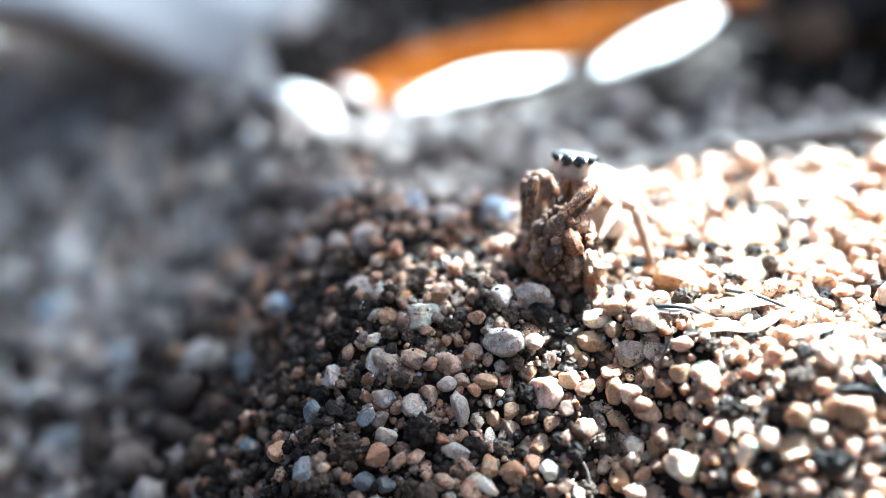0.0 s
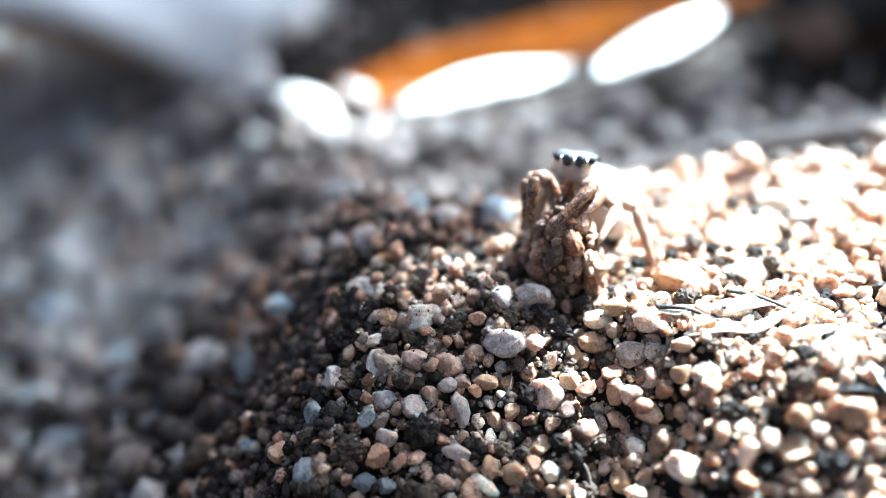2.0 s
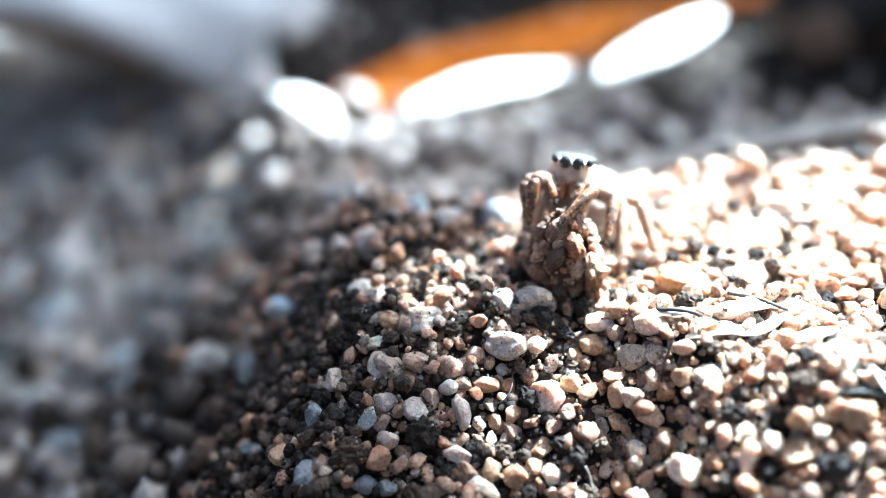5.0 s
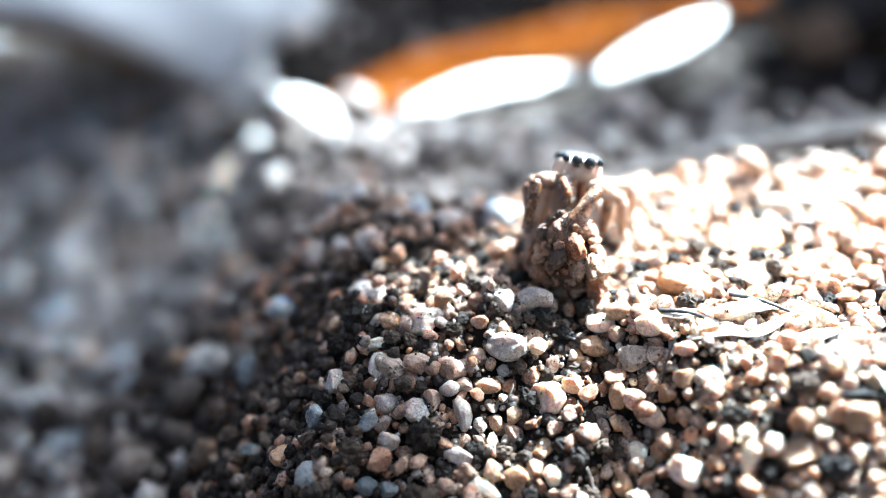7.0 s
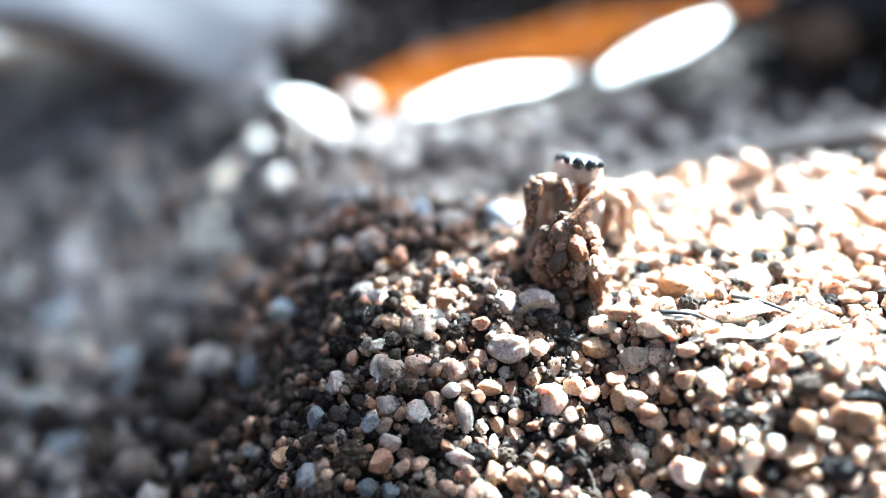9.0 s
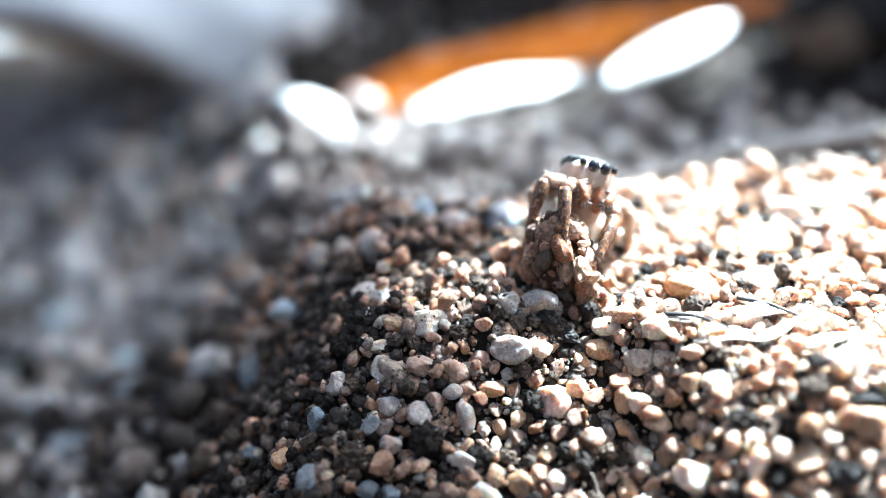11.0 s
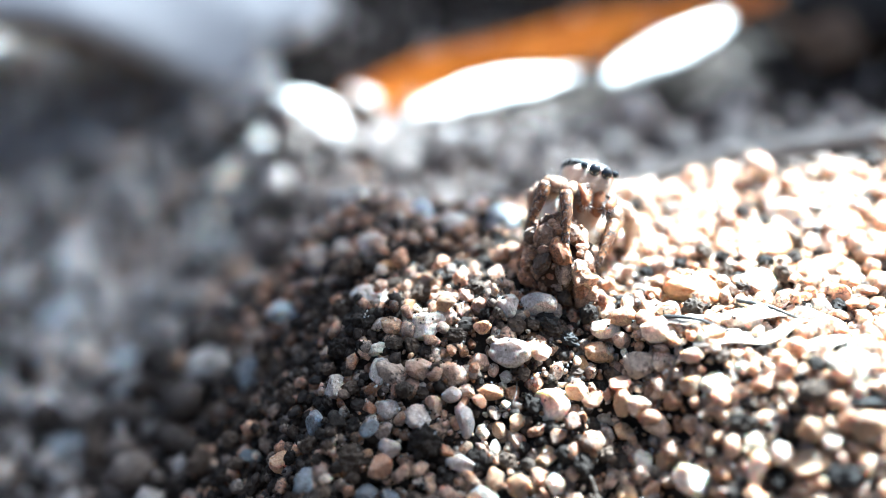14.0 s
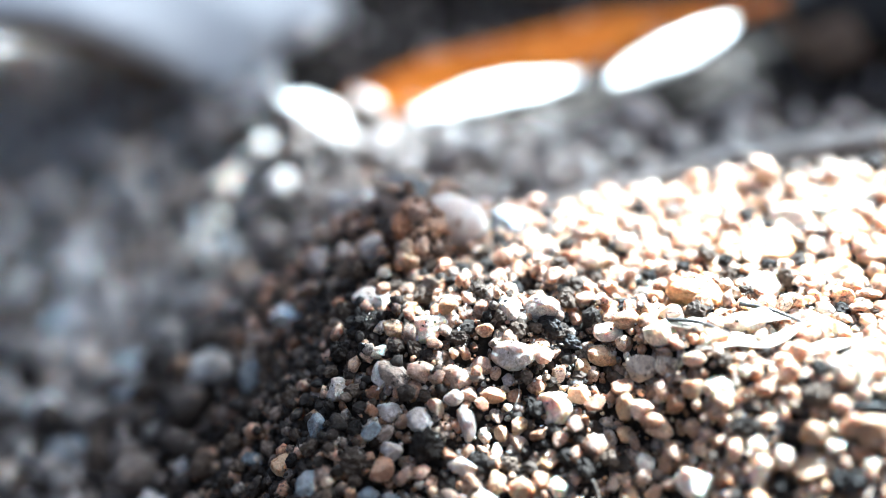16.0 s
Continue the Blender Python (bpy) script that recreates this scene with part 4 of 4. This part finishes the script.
    tagged(joined("bright_fine_sand", rng, [p for p in tiny if p[0] >= 4.6 - 0.25 * p[1]], low, 1, SUNLIT_SAND), "fine sand grains coloured paler for the sun's glare", kind="stuff")
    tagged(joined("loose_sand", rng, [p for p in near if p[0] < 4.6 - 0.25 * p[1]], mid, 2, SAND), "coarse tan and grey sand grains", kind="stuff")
    tagged(joined("bright_sand", rng, [p for p in near if p[0] >= 4.6 - 0.25 * p[1]], mid, 2, SUNLIT_SAND), "coarse sand grains coloured paler for the sun's glare", kind="stuff")
    tagged(joined("bright_sand_around", rng, [p for p in rim if p[0] > 4 and p[1] < 8 or -7.5 < p[0] <= 4 and p[1] < 4.5 + 0.3 * p[0]], low, 1, SUNLIT_SAND), "coarse sand grains coloured paler for the sun's glare", kind="stuff")
    tagged(joined("far_sand", rng, [p for p in rim if p[0] > -9 and p[1] >= 11 or p[0] > 4 and p[1] >= 12.5 or 1 < p[0] <= 4 and p[1] >= 12.5], low, 1, FAR_SAND), "brownish grey sand grains", kind="stuff")
    tagged(joined("valley_sand", rng, [p for p in rim if p[0] <= -7.5 and p[1] < 11 and not (p[1] > 7 + p[0] % 1.7 or p[0] * 7 % 1 < 0.12)], low, 1, VALLEY_SAND), "dark and pale sand grains in the hollow, darkened for its shade", kind="stuff")
    # Dark colour here stands for the shadow between crest and twig.
    tagged(joined("sand_behind", rng, [p for p in rim if p[0] > 4 and 8 <= p[1] < 11 or p[0] > 1 and 4.5 + 0.3 * p[0] <= p[1] < 11 and p[0] <= 4], low, 1, DARK_SAND), "sand grains behind the mound, coloured dark for the twig's shadow", kind="stuff")
    tagged(joined("pale_sand", rng, [p for p in rim if (p[0] <= -7.5 and p[1] < 11 and (p[1] > 7 + p[0] % 1.7 or p[0] * 7 % 1 < 0.12)) or (p[0] <= -9 and p[1] >= 11) or (-7.5 < p[0] <= 1 and 4.5 + 0.3 * p[0] <= p[1] < 11)], low, 1, PALE_SAND), "pale grey dusty sand grains", kind="stuff")
    # Shade of the gaps between upper grains is put into this colour.
    tagged(joined("lower_dark_sand", rng, [p for p in bed if p[0] < 3 - 0.4 * p[1]], low, 1, DARK_SAND, 0.22), "dark grains lying deeper, coloured for soil and gap shade", kind="stuff")
    tagged(joined("lower_sand", rng, [p for p in bed if p[0] >= 3 - 0.4 * p[1]], low, 1, SAND, 0.25), "coarse sand grains lying deeper", kind="stuff")
    tagged(joined("lower_sand_around", rng, [p for p in bed_rim if p[0] > -8.5], low, 1, SAND, 0.25), "coarse sand grains lying deeper", kind="stuff")
    tagged(joined("lower_far_sand", rng, [p for p in bed_rim if p[0] <= -8.5], low, 1, VALLEY_SAND, 0.1), "sand grains lying deeper in the hollow, darkened for its shade", kind="stuff")
    tagged(joined("sand_beyond", rng, [p for p in far if p[0] > -9], low, 1, FAR_SAND), "coarse gravelly sand further off", kind="stuff")
    tagged(joined("pale_sand_beyond", rng, [p for p in far if p[0] <= -9], low, 1, PALE_SAND), "pale gravelly sand further off", kind="stuff")
    tagged(joined("soil_crumbs", rng, soil_near, crumbs, 3, CRUMB), "dark crumbs of dry soil", kind="stuff")
    tagged(joined("soil_crumbs_around", rng, soil_rim, crumbs_low, 2, CRUMB), "dark crumbs of dry soil", kind="stuff")


sand()


def motions():
    def body(eye, pitch, yaw, roll):
        """The spider's pose, by the middle of its front eyes (mm) and its turn in degrees."""
        return Matrix.Translation(spot(*eye)) @ pose(0, 0, 0, pitch, 0, 180 + yaw) @ pose(0, 0, 0, 0, roll, 0) @ Matrix.Translation(-EYE_MID * MM)

    def bone(a, b, hint):
        z = (b - a).normalized()
        x = hint.cross(z).normalized()
        y = z.cross(x)
        m = Matrix((x, y, z)).transposed().to_4x4()
        m.translation = a
        return m

    def bend(i, a, foot, hint):
        """The knee of a two-piece leg from hip a to a foot, bent towards hint; and the foot as far as it reaches."""
        l1, l2 = FEMURS[i] * MM, SHINS[i] * MM
        d = foot - a
        n = max(min(d.length, (l1 + l2) * 0.995), abs(l1 - l2) * 1.05)
        d.normalize()
        s = (l1 * l1 - l2 * l2 + n * n) / (2 * n)
        h = math.sqrt(max(l1 * l1 - s * s, 0))
        side = hint - a
        side = (side - d * side.dot(d)).normalized()
        return a + d * s + side * h, a + d * n

    # foot and knee of each leg in mm; the first four on the spider's own right
    grip = [((2.64, 0.84, 1.80), (2.9, 1.6, 3.6)), ((2.6, 1.4, 1.4), (2.6, 2.2, 3.2)), ((3.0, 2.6, 0.3), (3.2, 4.6, 2.0)), ((3.0, 4.4, 0.2), (3.4, 5.5, 1.5)),
            ((3.45, 0.12, 2.40), (4.9, 0.7, 3.6)), ((3.85, 0.05, 2.20), (5.4, 0.5, 3.0)), ((4.76, 0.08, 1.72), (6.6, 0.9, 1.9)), ((6.73, 0.75, 0.45), (6.9, 2.6, 3.0))]
    grip_b = [((2.48, 0.87, 1.87), (2.75, 1.5, 3.8)), grip[1], grip[2], grip[3],
              ((3.60, 0.12, 2.43), (5.1, 0.8, 3.7)), ((5.2, 2.4, 0.6), (5.6, 2.9, 2.4)), ((5.9, 2.6, 0.3), (6.3, 2.8, 2.4)), ((6.2, 3.4, 0.1), (6.5, 3.6, 2.4))]
    hold = [((3.50, -0.08, 2.09), (3.4, 1.1, 3.9)), ((2.43, 0.97, 1.92), (2.6, 1.6, 3.7)), ((2.6, 2.4, 0.9), (3.5, 2.6, 4.6)), ((3.0, 3.6, 0.2), (3.4, 5.5, 1.5)),
            ((4.50, -0.10, 1.30), (5.8, 1.1, 2.6)), ((4.9, 1.3, 0.5), (5.3, 2.6, 2.6)), ((5.9, 2.4, 0.1), (6.5, 2.6, 2.2)), ((5.6, 4.2, 0.1), (6.4, 4.0, 2.2))]
    lean = [((4.23, 0.10, 2.03), (4.8, 1.2, 3.5)), ((3.68, 0.70, 2.47), (4.0, 1.5, 3.7)), ((2.45, 1.30, 1.93), (3.2, 1.8, 3.6)), ((3.0, 2.8, 0.4), (3.4, 5.0, 1.6)),
            ((4.7, 0.0, 1.0), (7.0, 0.2, 0.9)), ((5.4, 1.8, 0.3), (5.9, 3.4, 1.8)), ((6.2, 2.2, 0.1), (7.0, 2.4, 2.0)), ((5.8, 3.8, 0.1), (6.6, 3.8, 2.2))]
    crouch = [((4.64, 0.10, 1.84), (5.4, 1.1, 3.4)), ((4.00, 0.50, 2.10), (4.5, 1.4, 3.5)), ((3.78, 0.90, 2.40), (3.6, 1.7, 3.6)), ((3.0, 2.8, 0.4), (3.4, 5.0, 1.6)),
              ((4.8, -0.2, 0.75), (7.2, 0.2, 0.7)), ((5.6, 1.9, 0.3), (6.1, 3.4, 1.6)), ((6.4, 2.2, 0.1), (7.2, 2.4, 1.8)), ((6.0, 3.8, 0.1), (6.8, 3.8, 2.0))]

    def shifted(rows, dx, dy, dz):
        return [((a + dx, b + dy, c + dz), (d + dx, e + dy, f + dz)) for (a, b, c), (d, e, f) in rows]

    landed = shifted(lean, -5.2, 2.8, 0.0)
    rows = [
        (0.0, body((4.05, 1.76, 3.64), 27, -12, -2), (-1.05, -2.05, -1.0, -40, 0, 30), grip),
        (1.5, body((4.05, 1.76, 3.65), 27, -12, -2), (-1.05, -2.05, -1.0, -40, 0, 30), grip),
        (3.5, body((4.09, 1.77, 3.70), 27, -11, -3), (-1.05, -2.05, -1.0, -40, 0, 30), grip),
        (4.2, body((3.92, 1.77, 3.68), 27, -16, -2), (-1.0, -2.05, -1.0, -40, 0, 30), grip),
        (6.3, body((4.09, 1.76, 3.67), 27, -4, -6), (-0.65, -2.1, -1.0, -40, 0, 18), grip_b),
        (7.0, body((4.29, 1.78, 3.72), 27, 4, -11), (-0.6, -2.1, -1.0, -40, 0, 16), grip_b),
        (9.2, body((4.27, 1.80, 3.69), 27, 5, -11), (-0.6, -2.1, -1.0, -40, 0, 16), grip_b),
        (11.3, body((4.66, 1.78, 3.58), 27, 20, -24), (-0.6, -2.05, -1.15, -40, 0, 18), hold),
        (12.5, body((4.67, 1.79, 3.55), 27, 20, -24), (-0.6, -2.05, -1.15, -40, 0, 18), hold),
        (14.5, body((4.70, 1.80, 3.51), 27, 20, -24), (-0.6, -2.05, -1.15, -40, 0, 18), hold),
        (14.8, body((4.75, 1.80, 3.48), 27, 22, -29), (-0.6, -2.05, -1.15, -40, 0, 18), hold),
        (15.0, body((5.88, 1.74, 2.88), 22, 42, -44), (-0.4, -2.1, -1.1, -30, 0, 12), lean),
        (15.2, body((6.45, 1.76, 2.50), 18, 48, -48), (-0.4, -2.1, -1.1, -28, 0, 12), crouch),
        (15.25, body((6.3, 2.1, 2.5), 14, 80, -34), (0.0, -2.2, -0.6, -15, 0, 0), crouch),
        (15.3, body((5.5, 3.0, 2.4), 8, 125, -16), (0.0, -2.2, -0.5, -12, 0, 0), shifted(crouch, -0.6, 0.6, 0.2)),
        (15.35, body((1.6, 4.6, 2.2), 4, 180, -6), (0.0, -2.1, -0.4, -10, 0, 0), shifted(lean, -2.8, 1.4, 0.6)),
        (15.4, body((-2.5, 6.0, 1.05), 4, 238, 0), (0.0, -2.0, -0.35, -10, 0, 0), landed),
        (16.0, body((-2.5, 6.0, 1.05), 4, 238, 0), (0.0, -2.0, -0.35, -10, 0, 0), landed),
    ]
    walk(SPIDER, [(t, m) for t, m, _, _ in rows])
    walk(SPIDER_ABDOMEN, [(t, pose(a[0] * MM, a[1] * MM, a[2] * MM, *a[3:])) for t, _, a, _ in rows])
    for i, (leg, shin) in enumerate(SPIDER_LEGS):
        upper, lower = [], []
        for t, m, _, legs in rows:
            hip = m @ spot(*COXAE[i])
            foot, knee = (spot(*p) for p in legs[i])
            k, f = bend(i, hip, foot, knee)
            side = m.to_3x3() @ Vector((0, 1, 0.2))
            a, b = bone(hip, k, side), bone(k, f, side)
            upper.append((t, m.inverted() @ a))
            lower.append((t, a.inverted() @ b))
        walk(leg, upper)
        walk(shin, lower)
    clump_at = [(0.0, 3.85, 0.55, -0.15, 0, 0, 0), (9.3, 3.85, 0.55, -0.15, 0, 0, 0), (11.2, 3.5, 0.55, -0.15, 0, -4, -10), (14.8, 3.5, 0.55, -0.17, 0, -4, -10),
                (15.0, 3.5, 0.55, -0.15, 0, 4, -10), (15.2, 3.55, 0.6, -0.1, 0, 12, -12), (15.3, 3.6, 0.8, 0.15, 0, 6, -20), (15.35, 1.4, 1.8, 0.8, 0, 0, -40), (15.4, -1.0, 2.6, -0.7, 0, -10, -60), (16.0, -1.0, 2.6, -0.7, 0, -10, -60)]
    walk(CLUMP, [(t, pose(x * MM, y * MM, z * MM, rx, ry, rz)) for t, x, y, z, rx, ry, rz in clump_at])
    p = SHADE.location / MM
    walk(SHADE, [(t, pose((p.x + dx) * MM, (p.y + dy) * MM, p.z * MM)) for t, dx, dy in ((0, 0.9, 0.5), (1.5, 0.9, 0.5), (3.5, 0.3, 0.2), (6.5, 0, 0), (9, -0.2, -0.1), (11.5, 0.4, 0.1), (13, 0.2, 0), (14.5, 0.2, 0), (16, -0.4, -0.3))])



motions()
